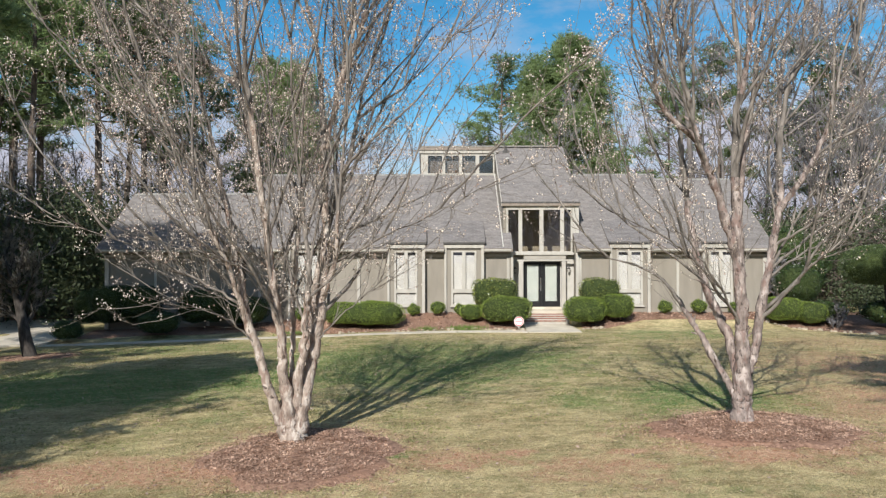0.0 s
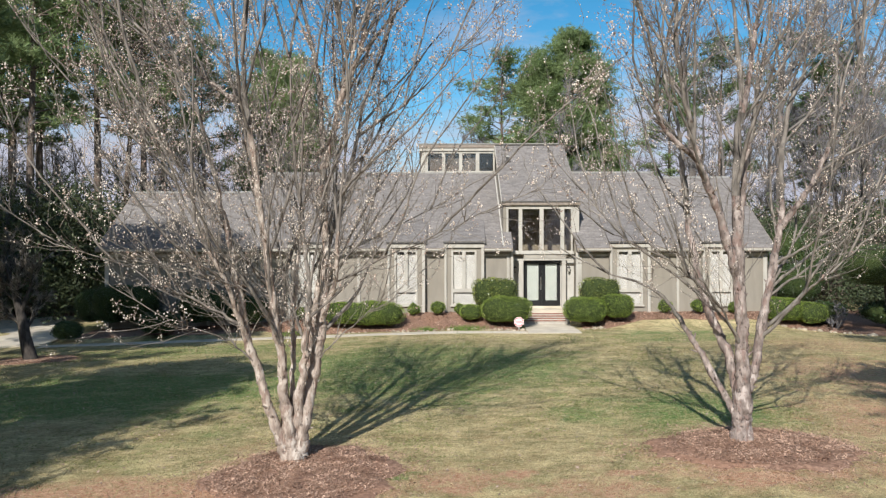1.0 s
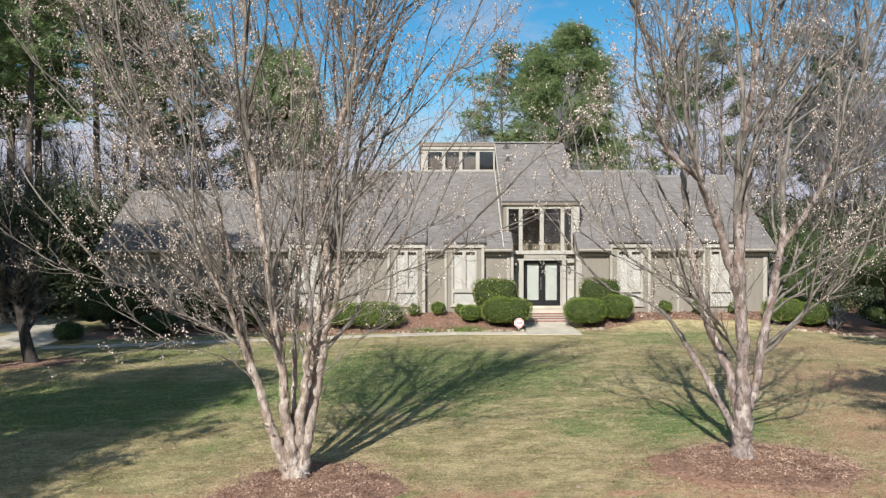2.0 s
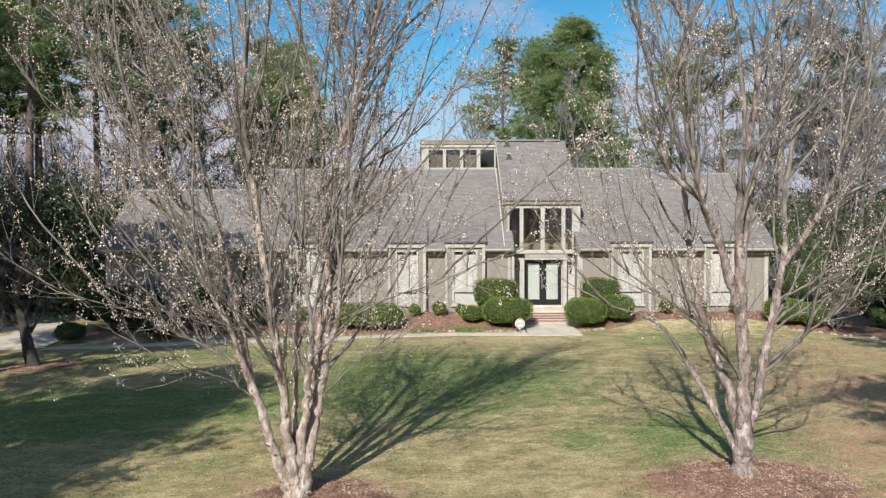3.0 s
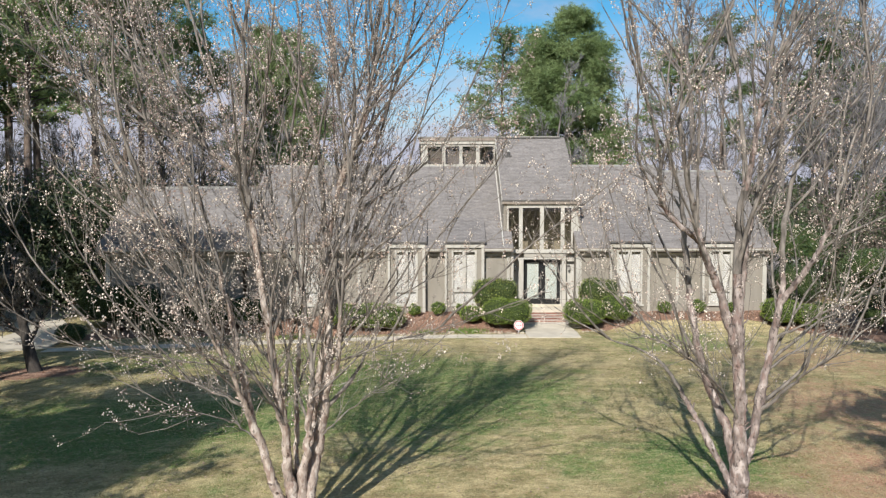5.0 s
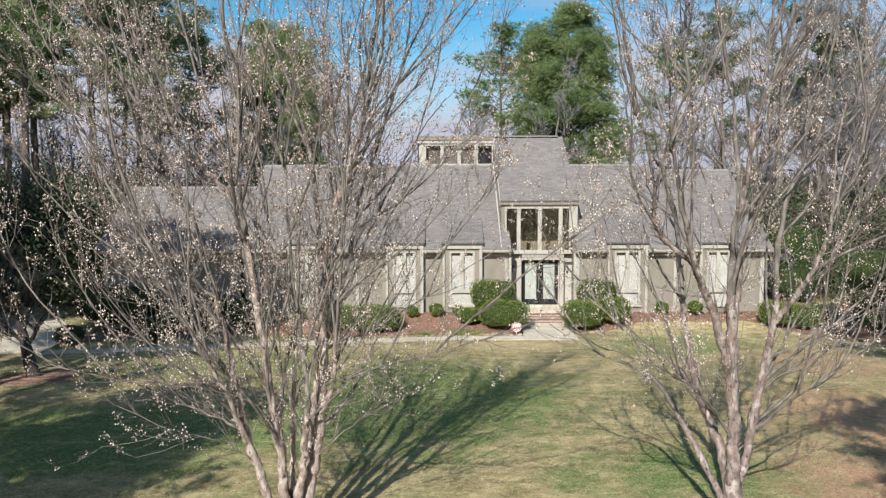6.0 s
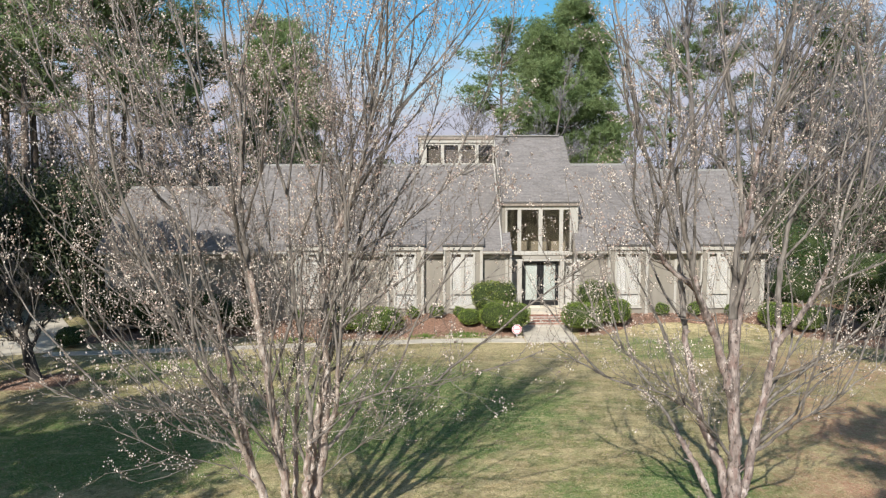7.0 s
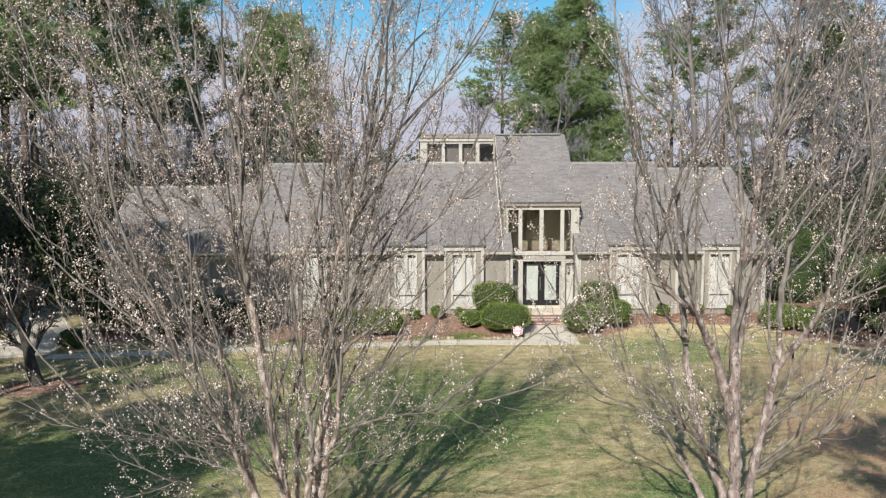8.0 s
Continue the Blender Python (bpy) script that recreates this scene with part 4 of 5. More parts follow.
# ---- clipped shrubs ----
def shrub(at, rx, ry, h, square, seed, material, label, category="shrub", group="", leaf=0.045, count=None, ragged=0.045):
    """A clipped shrub: a solid core coloured dark for the shade within, and a shell of single leaves. square: 2 is
    round, 4 and more boxy.
    """
    rng = np.random.default_rng(seed)
    x, y, z = at
    ob = empty("shrub", (x, y, z), label, category, group)
    cz = h * 0.52

    def radius(d):
        e = (np.abs(d[:, 0] / rx) ** square + np.abs(d[:, 1] / ry) ** square + np.abs(d[:, 2] / (h * 0.5)) ** square) ** (-1 / square)
        ph = seed * 1.7
        w = 1 + ragged * (np.sin(d[:, 0] * 4.1 + ph) * np.cos(d[:, 2] * 3.7 + ph) + 0.6 * np.sin(d[:, 1] * 7 + d[:, 0] * 6 + ph) * np.cos(d[:, 2] * 8))
        w = w * (1 - 0.52 * np.clip(-d[:, 2] - 0.1, 0, 1))
        return e * w

    def dirs(n):
        d = rng.normal(size=(n, 3))
        return d / np.linalg.norm(d, axis=1)[:, None]

    # solid core; its dark colour stands for shade between the leaves
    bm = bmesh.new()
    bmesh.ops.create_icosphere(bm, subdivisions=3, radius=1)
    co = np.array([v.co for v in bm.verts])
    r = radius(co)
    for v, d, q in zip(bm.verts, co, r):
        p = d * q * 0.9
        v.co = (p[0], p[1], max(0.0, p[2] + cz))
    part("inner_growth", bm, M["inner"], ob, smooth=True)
    # leaves
    area = rx * ry + (rx + ry) * h * 0.5
    n = count or int(3000 * area * (0.06 / leaf) ** 2)
    d = dirs(n)
    r = radius(d) * (0.88 + 0.13 * rng.random(n) ** 0.7)
    p = d * r[:, None]
    p[:, 2] += cz
    p = p[p[:, 2] > 0.02 + 0.1 * rng.random(len(p))]
    quads_of("foliage", p, leaf * 0.6, leaf * 1.25, material, rng, ob, long=0.6)
    return ob


def at_ground(x, y, drop=0.03):
    return (x, y, ground_z(x, y) - drop)


BOXW = "clipped green boxwood mound in the bark bed"
GROUP = "foundation shrubs"
CLIPPED = [  # x, y, half width, half depth, height, squareness, material, label
    (2.84, 34.35, 1.18, 1.0, 1.34, 2.7, "box", "wide clipped green boxwood mound beside the entrance pad"),
    (2.4, 35.6, 0.98, 0.7, 1.72, 7.0, "mottled", "tall squared-off holly shrub beside the entrance"),
    (6.33, 34.35, 0.96, 0.95, 1.34, 2.7, "box", "wide clipped green boxwood mound beside the entrance pad"),
    (7.25, 35.65, 0.88, 0.65, 1.72, 7.0, "mottled", "tall squared-off holly shrub beside the entrance"),
    (7.86, 34.75, 0.72, 0.75, 1.3, 3.0, "box", "squat clipped boxwood mound under a window"),
    (-3.05, 34.3, 1.4, 0.85, 1.24, 2.7, "box", "long clipped boxwood mound beside the front walk"),
    (-4.5, 34.5, 0.9, 0.75, 1.2, 2.6, "box", BOXW),
    (-1.35, 35.6, 0.30, 0.30, 0.65, 2.3, "box", "small round boxwood under a window"),
    (-0.25, 35.55, 0.34, 0.34, 0.72, 2.3, "box", "small round boxwood between two windows"),
    (0.8, 35.6, 0.28, 0.3, 0.6, 2.3, "box", "small round boxwood under a window"),
    (1.25, 34.75, 0.52, 0.5, 0.85, 2.5, "box", "low rounded boxwood beside a larger mound"),
]
CLIPPED += [
    (10.33, 35.75, 0.33, 0.33, 0.72, 2.3, "box", "small round boxwood against the taupe wall"),
    (11.88, 35.75, 0.34, 0.34, 0.74, 2.3, "box", "small round boxwood against the taupe wall"),
    (13.55, 35.75, 0.3, 0.3, 0.62, 2.3, "box", "small round boxwood under a window"),
    (-6.6, 35.5, 0.28, 0.28, 0.7, 2.3, "box", "small round boxwood against the wall"),
    (15.2, 34.45, 0.85, 0.75, 1.25, 3.0, "box", "low boxy light-green shrub at the house corner"),
    (16.3, 34.2, 0.62, 0.7, 1.1, 3.4, "box", "low boxy light-green shrub beside border stones"),
    (16.85, 36.6, 1.0, 1.0, 2.25, 2.6, "holly", "large domed dark holly behind a low hedge"),
    (-17.0, 37.8, 1.0, 0.9, 2.0, 3.0, "holly", "dark clipped hedge in the shade of the gable"),
    (-14.9, 36.0, 1.65, 0.8, 2.1, 4.0, "holly", "long dark clipped hedge against the shaded wall"),
    (-16.6, 33.95, 0.64, 0.6, 0.95, 2.6, "holly", "low dark mound beside the driveway"),
    (-12.7, 34.3, 0.9, 0.7, 1.15, 2.6, "holly", "low dark mound in the shaded bed"),
    (-11.0, 35.4, 1.2, 0.8, 1.9, 3.0, "holly", "dark rounded shrub in the shaded bed"),
    (-9.0, 35.2, 1.0, 0.8, 1.5, 2.8, "holly", "dark rounded shrub in the shaded bed"),
]
for i, (x, y, rx, ry, h, sq, m, label) in enumerate(CLIPPED):
    shrub(at_ground(x, y), rx, ry, h, sq, 100 + i, M[m], label, "shrub", GROUP, leaf=0.085 if sq > 6 else 0.05, ragged=0.07 if sq > 6 else 0.13 if h < 0.8 else 0.055)

# border stones along the bed
rng = random.Random(5)


def stone(x, y, r):
    bm = bmesh.new()
    bmesh.ops.create_icosphere(bm, subdivisions=1, radius=1)
    for v in bm.verts:
        v.co = Vector((v.co.x * r * 1.2, v.co.y * r * 0.8, max(-0.4, v.co.z) * r * 0.65)) * (0.82 + 0.36 * rng.random())
    ob = tagged(part("border_stone", bm, M["stone"]), "pale rough edging stone between bed and lawn", "stone", "bed edging stones")
    ob.matrix_world = pose(x, y, ground_z(x, y) + r * 0.25, 0, 0, rng.random() * 180)


for x0, x1, n in ((-4.6, -3.3, 6), (-2.6, 0.6, 12), (1.2, 3.5, 16), (6.15, 7.2, 6), (14.6, 17.6, 16)):
    for i in range(n):
        x = x0 + (x1 - x0) * (i + 0.7 * rng.random()) / n
        stone(x, bed_front(x) + 0.02 + 0.10 * rng.random(), 0.055 + 0.085 * rng.random())

# small alarm-company style yard sign: white octagon, red border, red bars in place of its mark
sign = empty("yard_sign", at_ground(3.28, 33.35, 0), "small white octagonal yard sign with red border on a stake", "sign")
part("stake", box(-0.012, 0.012, -0.012, 0.012, -0.1, 0.3), M["white"], sign)
bm = rod((0, -0.014, 0.4), (0, -0.026, 0.4), 0.225, sides=8)
bmesh.ops.rotate(bm, cent=(0, 0, 0.4), matrix=Matrix.Rotation(radians(22.5), 3, "Y"), verts=bm.verts)
part("plate", bm, M["white"], sign)
bm = bmesh.new()
for k in range(8):
    a0, a1 = radians(22.5 + 45 * k), radians(67.5 + 45 * k)
    vs = [bm.verts.new((r * math.cos(a), -0.031, 0.4 + r * math.sin(a))) for r, a in ((0.165, a0), (0.205, a0), (0.205, a1), (0.165, a1))]
    bm.faces.new(vs)
part("border", bm, M["red"], sign, "red printed border")
for x in (-0.085, 0.0, 0.085):
    part("mark", box(x - 0.026, x + 0.026, -0.034, -0.028, 0.36, 0.44), M["red"], sign, "red printed bar")


# ---- trees ----
class Tubes:
    """Collects tapered limbs and makes one mesh of them."""

    def __init__(self):
        self.v, self.f, self.n = [], [], 0

    def add(self, pts, radii, k, knobs=None, rough=1.0):
        pts = np.asarray(pts, dtype=float)
        m = len(pts)
        tan = np.gradient(pts, axis=0)
        tan /= np.linalg.norm(tan, axis=1)[:, None] + 1e-9
        ref = np.array([1.0, 0, 0]) if abs(tan[0][0]) < 0.8 else np.array([0, 1.0, 0])
        a = np.cross(tan, ref)
        a /= np.linalg.norm(a, axis=1)[:, None] + 1e-9
        b = np.cross(tan, a)
        ang = np.arange(k) * 2 * np.pi / k
        ringv = pts[:, None, :] + np.asarray(radii)[:, None, None] * (np.cos(ang)[None, :, None] * a[:, None, :] + np.sin(ang)[None, :, None] * b[:, None, :])
        if knobs is not None:  # uneven, knotty bark
            swell = 1 + rough * (0.06 * knobs.normal(size=(m, 1)) * (np.arange(m)[:, None] > 0) + 0.11 * knobs.normal(size=(m, k)))
            ringv = pts[:, None, :] + (ringv - pts[:, None, :]) * swell[:, :, None]
        self.v.append(ringv.reshape(-1, 3))
        i, j = np.meshgrid(np.arange(m - 1), np.arange(k), indexing="ij")
        q = np.stack([i * k + j, i * k + (j + 1) % k, (i + 1) * k + (j + 1) % k, (i + 1) * k + j], -1).reshape(-1, 4) + self.n
        self.f.append(q)
        self.n += m * k

    def mesh(self, name, material):
        return fast_mesh(name, np.concatenate(self.v), np.concatenate(self.f), material, True)


def limb(rng, start, way, length, steps, bend, rise):
    pts = [np.array(start, dtype=float)]
    d = np.array(way, dtype=float)
    for _ in range(steps):
        d = d + rng.normal(size=3) * bend + np.array([0, 0, rise])
        d /= np.linalg.norm(d)
        pts.append(pts[-1] + d * length / steps)
    return np.array(pts)


def along(pts, s):
    k = s * (len(pts) - 1)
    i = min(int(k), len(pts) - 2)
    w = pts[i + 1] - pts[i]
    return pts[i] + w * (k - i), w / (np.linalg.norm(w) + 1e-9)


def spread(rng, way, angle):
    """A direction that leaves way by about that angle."""
    r = rng.normal(size=3)
    r -= way * np.dot(r, way)
    r /= np.linalg.norm(r) + 1e-9
    return way * math.cos(angle) + r * math.sin(angle)


def fill(pts, n):
    """More points on the smooth line through pts."""
    pts = np.asarray(pts, dtype=float)
    s = np.linspace(0, len(pts) - 1, n)
    out = []
    for v in s:
        i = min(int(v), len(pts) - 2)
        t = v - i
        p0, p1, p2, p3 = pts[max(i - 1, 0)], pts[i], pts[i + 1], pts[min(i + 2, len(pts) - 1)]
        out.append(0.5 * (2 * p1 + (p2 - p0) * t + (2 * p0 - 5 * p1 + 4 * p2 - p3) * t ** 2 + (3 * p1 - p0 - 3 * p2 + p3) * t ** 3))
    return np.array(out)


def yard_tree(name, at, stems, base_r, seed, label, top, density=1.0, pods=11000, slim=0.9, fork_z=1.0, skin="bark", pale=0.66):
    """A multi-stemmed vase-shaped tree in winter: stems through given points, then rising boughs, twigs and dry seed pods."""
    rng = np.random.default_rng(seed)
    x, y, z = at
    tree = empty(name, (x, y, z), label, "tree", "front yard trees")
    big, upper, fine, ends = Tubes(), Tubes(), Tubes(), []
    foot = fill([(0, 0, -0.15), (0, 0, 0.05), (0.0, 0, 0.3), (0.01, 0, 0.6), (0.01, 0, 0.95), (0.01, 0, 1.15)], 16)
    big.add(foot, base_r * np.interp(foot[:, 2] / fork_z, (-0.15, 0.0, 0.12, 0.45, 0.8, 1.15), (1.5, 1.32, 1.15, 1.05, 0.75, 0.1)), 16, rng)

    skin_rng = np.random.default_rng(seed + 100)

    def stout(pts, radii, k):
        """A pale stem with swellings, hollows and knots along it."""
        rng.normal(size=(len(pts), k + 1))
        n = max(8, int(np.linalg.norm(np.diff(pts, axis=0), axis=1).sum() / 0.06))
        line = fill(pts, n)
        r = np.interp(np.linspace(0, 1, n), np.linspace(0, 1, len(radii)), radii)
        lump = np.array([0.12 * noise.noise((p[0] * 4, p[1] * 4, p[2] * 2.6)) + 0.07 * noise.noise((p[0] * 9, p[1] * 9, p[2] * 7)) for p in line])
        for s in skin_rng.uniform(0.05, 0.95, 5):
            lump += skin_rng.uniform(0.05, 0.16) * np.exp(-((np.linspace(0, 1, n) - s) * n / 1.6) ** 2)
        line[1:-1] += skin_rng.normal(size=(n - 2, 3)) * 0.004
        big.add(line, r * (1 + lump), 11, skin_rng, 0.55)

    def twigs(pts, r, level):
        length = np.linalg.norm(np.diff(pts, axis=0), axis=1).sum()
        n = max(2, int(length * (2.7 if level == 0 else 3.6) * min(1, density)))
        for s in np.linspace(0.12, 0.98, n) + rng.uniform(-0.04, 0.04, n):
            s = min(0.98, max(0.05, s))
            p, w = along(pts, s)
            d = spread(rng, w, rng.uniform(0.28, 0.8))
            ln = (rng.uniform(0.5, 1.15) if level == 0 else rng.uniform(0.22, 0.6)) * (1.1 - 0.45 * s)
            tw = limb(rng, p, d, ln, 3, 0.14, 0.15)
            r0 = max(0.0032, r * (1 - s) * 0.5 + 0.0025) if level == 0 else 0.0036
            fine.add(tw, np.linspace(r0, 0.002, 4), 3)
            ends.append(tw[-1])
            if level == 0:
                twigs(tw, r0, 1)
            elif rng.random() < 0.6:
                ends.append(tw[2])

    def stem(start, way, length, r):
        """A rising secondary stem, with twiggy side shoots all along it."""
        pts = limb(rng, start, way, length, max(6, int(length / 0.3)), 0.085, 0.05)
        rad = np.linspace(r, 0.007, len(pts))
        upper.add(pts, rad, 6)
        for s in rng.uniform(0.12, 0.97, int(length * 1.45 * density)):
            p, w = along(pts, s)
            d = spread(rng, w, rng.uniform(0.35, 0.75))
            shoot(p, d, length * rng.uniform(0.16, 0.36) * (1.1 - 0.55 * s), max(0.0055, r * (1 - s) * 0.4))
        twigs(pts[len(pts) // 2:], 0.008, 0)

    def shoot(start, way, length, r):
        pts = limb(rng, start, way, length, 5, 0.11, 0.11)
        fine.add(pts, np.linspace(r, 0.0035, len(pts)), 4)
        twigs(pts, r, 0)

    made = []
    for path, r0, more in stems:
        if path[0][2] > 1.0:  # a fork springs from the nearest stem below it
            old = np.concatenate(made)
            path = [tuple(old[np.argmin(np.linalg.norm(old - np.array(path[0]), axis=1))])] + path[1:]
        pts = fill(path, max(16, len(path) * 7))
        pts[2:-1] += rng.normal(size=(len(pts) - 3, 3)) * 0.008
        pts[3:] += np.cumsum(rng.normal(size=(len(pts) - 3, 3)) * np.array([0.008, 0.008, 0.003]), axis=0)
        u = np.linspace(0, 1, len(pts))
        taper = r0 * (1 - 0.84 * u ** slim + 0.22 * np.clip(1 - u * 6, 0, 1))
        if r0 < 0.05:
            pts[3:] += np.cumsum(rng.normal(size=(len(pts) - 3, 3)) * 0.012, axis=0)
            upper.add(pts, taper * 0.72, 6, rng)
        else:
            cut = int(len(pts) * (pale if r0 > 0.09 else 0.45))
            stout(pts[:cut + 1], taper[:cut + 1], 9)
            upper.add(pts[cut:], taper[cut:], 8, rng)
        if r0 >= 0.05:
            made.append(fill(pts, len(pts) * 4))
            for s in rng.uniform(0.06, 0.55, 9):  # snags and pruned stubs
                p, w = along(pts, s)
                stub = limb(rng, p, spread(rng, w, rng.uniform(0.7, 1.2)), r0 + rng.uniform(0.03, 0.12), 2, 0.1, 0.1)
                big.add(stub, np.array([0.024, 0.018, 0.009]) * rng.uniform(0.7, 1.3), 5, rng)
        h, w = pts[-1][2], np.array(path[-1]) - np.array(path[-2])
        w /= np.linalg.norm(w)
        if r0 < 0.05:  # a long low side bough
            stem(pts[-1], w, more, r0 * 0.3)
            for s in rng.uniform(0.2, 0.98, 9):
                p, w = along(pts, s)
                shoot(p, spread(rng, w, rng.uniform(0.3, 0.8)), rng.uniform(0.5, 1.1), r0 * 0.24)
            if h > 3.5:
                for s in (0.45, 0.75):
                    p, w = along(pts, s)
                    d = w + np.array([0, 0, 0.9])
                    stem(p, d / np.linalg.norm(d), rng.uniform(2.4, 4.4), 0.02)
            continue
        stem(pts[-1], w, more, r0 * 0.28)
        n = int(max(2, (h - 1.4) * 1.35 * density))
        for s in np.linspace(0.3, 0.98, n):
            p, w = along(pts, s)
            if p[2] < 1.7:
                continue
            out = np.array([p[0], p[1], 0.0])
            out /= np.linalg.norm(out) + 0.3
            d = spread(rng, w, rng.uniform(0.25, 0.6)) + out * rng.uniform(0.1, 0.5) + np.array([0, 0, 0.15])
            d /= np.linalg.norm(d)
            stem(p, d, min(top - p[2], rng.uniform(1.8, 4.2)), max(0.026, r0 * (1 - 0.6 * s) * rng.uniform(0.32, 0.5)))
        for s in rng.uniform(0.14, 0.8, int(h * 2.2 * density)):
            p, w = along(pts, s)
            if p[2] > 1.6:
                shoot(p, spread(rng, w, rng.uniform(0.5, 1.0)), rng.uniform(0.35, 0.6) * min(p[2], 3.2) * 0.75, 0.008)
    under("upper_limb", upper.mesh("upper_limb", M["bough"]), tree, "grey-brown upper limbs")
    under("trunk", big.mesh("trunk", M[skin]), tree, "pale smooth mottled bark")
    tw = under("crown", fine.mesh("crown", M["twig"]), tree, "thin grey-brown twigs")
    tw["kind"] = "stuff"
    e = np.array(ends)
    k = rng.integers(0, len(e), pods // 2)
    pick = np.repeat(e[k], 2, axis=0) + rng.normal(size=(len(k) * 2, 3)) * np.array([0.03, 0.03, 0.035])
    podset(pick, rng, tree)
    k = int(pods * 0.65)
    w = np.clip((e[:, 2] - 2.5) / 5, 0.2, 1)
    quads_of("dry_foliage", e[rng.choice(len(e), k, p=w / w.sum())] + rng.normal(size=(k, 3)) * 0.045, 0.025, 0.06, M["dryleaf"], rng, tree, long=0.55)
    return tree


OCT_V = np.array([(1, 0, 0), (-1, 0, 0), (0, 1, 0), (0, -1, 0), (0, 0, 1), (0, 0, -1)], dtype=float)
OCT_F = np.array([(0, 2, 4), (2, 1, 4), (1, 3, 4), (3, 0, 4), (2, 0, 5), (1, 2, 5), (3, 1, 5), (0, 3, 5)])


def podset(places, rng, parent):
    n = len(places)
    s = 0.0055 + 0.0095 * rng.random(n) ** 1.4
    v = (places[:, None, :] + OCT_V[None] * s[:, None, None] * np.array([1, 1, 1.3])).reshape(-1, 3)
    f = (np.arange(n)[:, None, None] * 6 + OCT_F[None]).reshape(-1, 3)
    ob = under("seed_cover", fast_mesh("seed_cover", v, f, M["pod"]), parent, "pale dry seed pods")
    ob["kind"] = "stuff"


# stems as (points from the foot, thickness, further length), one group for each storey of a tree
T1_LEFT = [
    ([(-0.10, -0.02, 0.05), (-0.39, -0.15, 0.95), (-0.76, -0.35, 2.4), (-1.03, -0.4, 4.0), (-1.51, -0.5, 5.9), (-2.27, -0.6, 7.6)], 0.098, 3.0),
    ([(-0.10, 0.0, 0.1), (-0.24, 0.2, 1.3), (-0.5, 0.35, 3.0), (-0.86, 0.6, 5.0), (-1.34, 0.9, 6.7), (-1.84, 1.1, 8.5)], 0.095, 2.4),
    ([(0.0, -0.05, 0.1), (-0.12, -0.2, 1.26), (-0.21, -0.4, 2.6), (-0.46, -0.6, 5.0), (-0.53, -0.9, 6.5), (-0.45, -1.1, 8.2)], 0.1, 2.4),
]
T1_RIGHT = [
    ([(-0.03, 0.1, 0.5), (-0.06, 0.35, 1.9), (-0.05, 0.7, 4.1), (-0.59, 1.2, 5.3), (-1.0, 1.6, 7.9)], 0.055, 2.5),
    ([(0.08, 0.0, 0.05), (0.19, 0.03, 0.82), (0.43, 0.1, 2.1), (0.5, 0.15, 3.5), (0.4, 0.2, 6.0), (0.0, 0.3, 7.8)], 0.135, 2.6),
    ([(0.06, 0.06, 0.3), (0.22, 0.4, 1.8), (0.5, 0.5, 3.4), (0.89, 0.6, 4.6), (1.3, 0.75, 6.4), (1.88, 1.0, 8.2)], 0.085, 2.4),
]
T1_INNER = [
    ([(0.05, 0.0, 0.5), (0.24, -0.2, 1.61), (0.30, -0.3, 2.34), (0.32, -0.35, 3.14), (0.15, -0.5, 4.8), (0.1, -0.7, 6.6)], 0.08, 2.4),
    ([(0.45, 0.1, 2.3), (0.75, -0.3, 3.3), (0.95, -0.6, 4.9), (1.1, -1.0, 6.6)], 0.05, 2.2),
    ([(-0.6, -0.3, 2.0), (-0.95, -0.75, 3.1), (-1.5, -1.2, 4.4), (-2.0, -1.6, 6.0)], 0.05, 2.4),
]
T1_FORKS = [
    ([(0.42, 0.2, 4.9), (0.85, 0.1, 6.3), (0.78, -0.1, 7.6)], 0.055, 2.6),
    ([(0.75, 0.1, 6.0), (1.3, -0.3, 7.3), (1.4, -0.5, 8.4)], 0.05, 2.2),
    ([(1.1, 0.65, 5.5), (1.95, 0.4, 6.1), (2.9, 0.1, 7.0)], 0.042, 1.2),
    ([(-1.1, -0.4, 4.5), (-1.84, -0.8, 5.2), (-3.0, -1.5, 6.2)], 0.042, 1.4),
    ([(-1.6, -0.5, 6.1), (-2.14, -1.0, 6.8), (-3.2, -1.5, 7.6)], 0.042, 1.8),
    ([(-1.2, 0.8, 6.1), (-2.12, 1.3, 7.0), (-3.0, 1.8, 8.5)], 0.05, 2.0),
]
T1_LOW = [
    ([(-0.2, -0.4, 2.3), (-0.69, -0.8, 2.95), (-1.8, -1.4, 3.4)], 0.03, 1.0),
    ([(-0.85, -0.3, 3.2), (-1.9, 0.2, 4.0), (-3.0, 0.5, 4.7)], 0.036, 0.9),
    ([(0.43, 0.0, 1.6), (0.9, -0.25, 2.2), (2.1, -0.5, 3.2)], 0.026, 0.8),
    ([(0.5, 0.0, 2.9), (1.63, -0.8, 3.5), (3.0, -1.9, 4.2)], 0.034, 0.9),
    ([(0.6, 0.5, 3.4), (1.5, 0.9, 3.8), (3.0, 1.6, 4.6)], 0.034, 1.0),
    ([(-0.6, -0.3, 1.55), (-0.9, -0.6, 2.1), (-1.6, -1.0, 2.45)], 0.028, 1.0),
    ([(-0.6, -0.2, 1.7), (-1.1, 0.0, 2.4), (-2.2, 0.4, 2.8)], 0.026, 0.9),
    ([(-0.8, -0.4, 2.3), (-1.6, -0.9, 2.9), (-3.1, -1.6, 3.6)], 0.036, 1.3),
    ([(-0.5, 0.6, 2.7), (-1.2, 1.2, 3.4), (-2.7, 1.9, 4.1)], 0.034, 0.8),
]
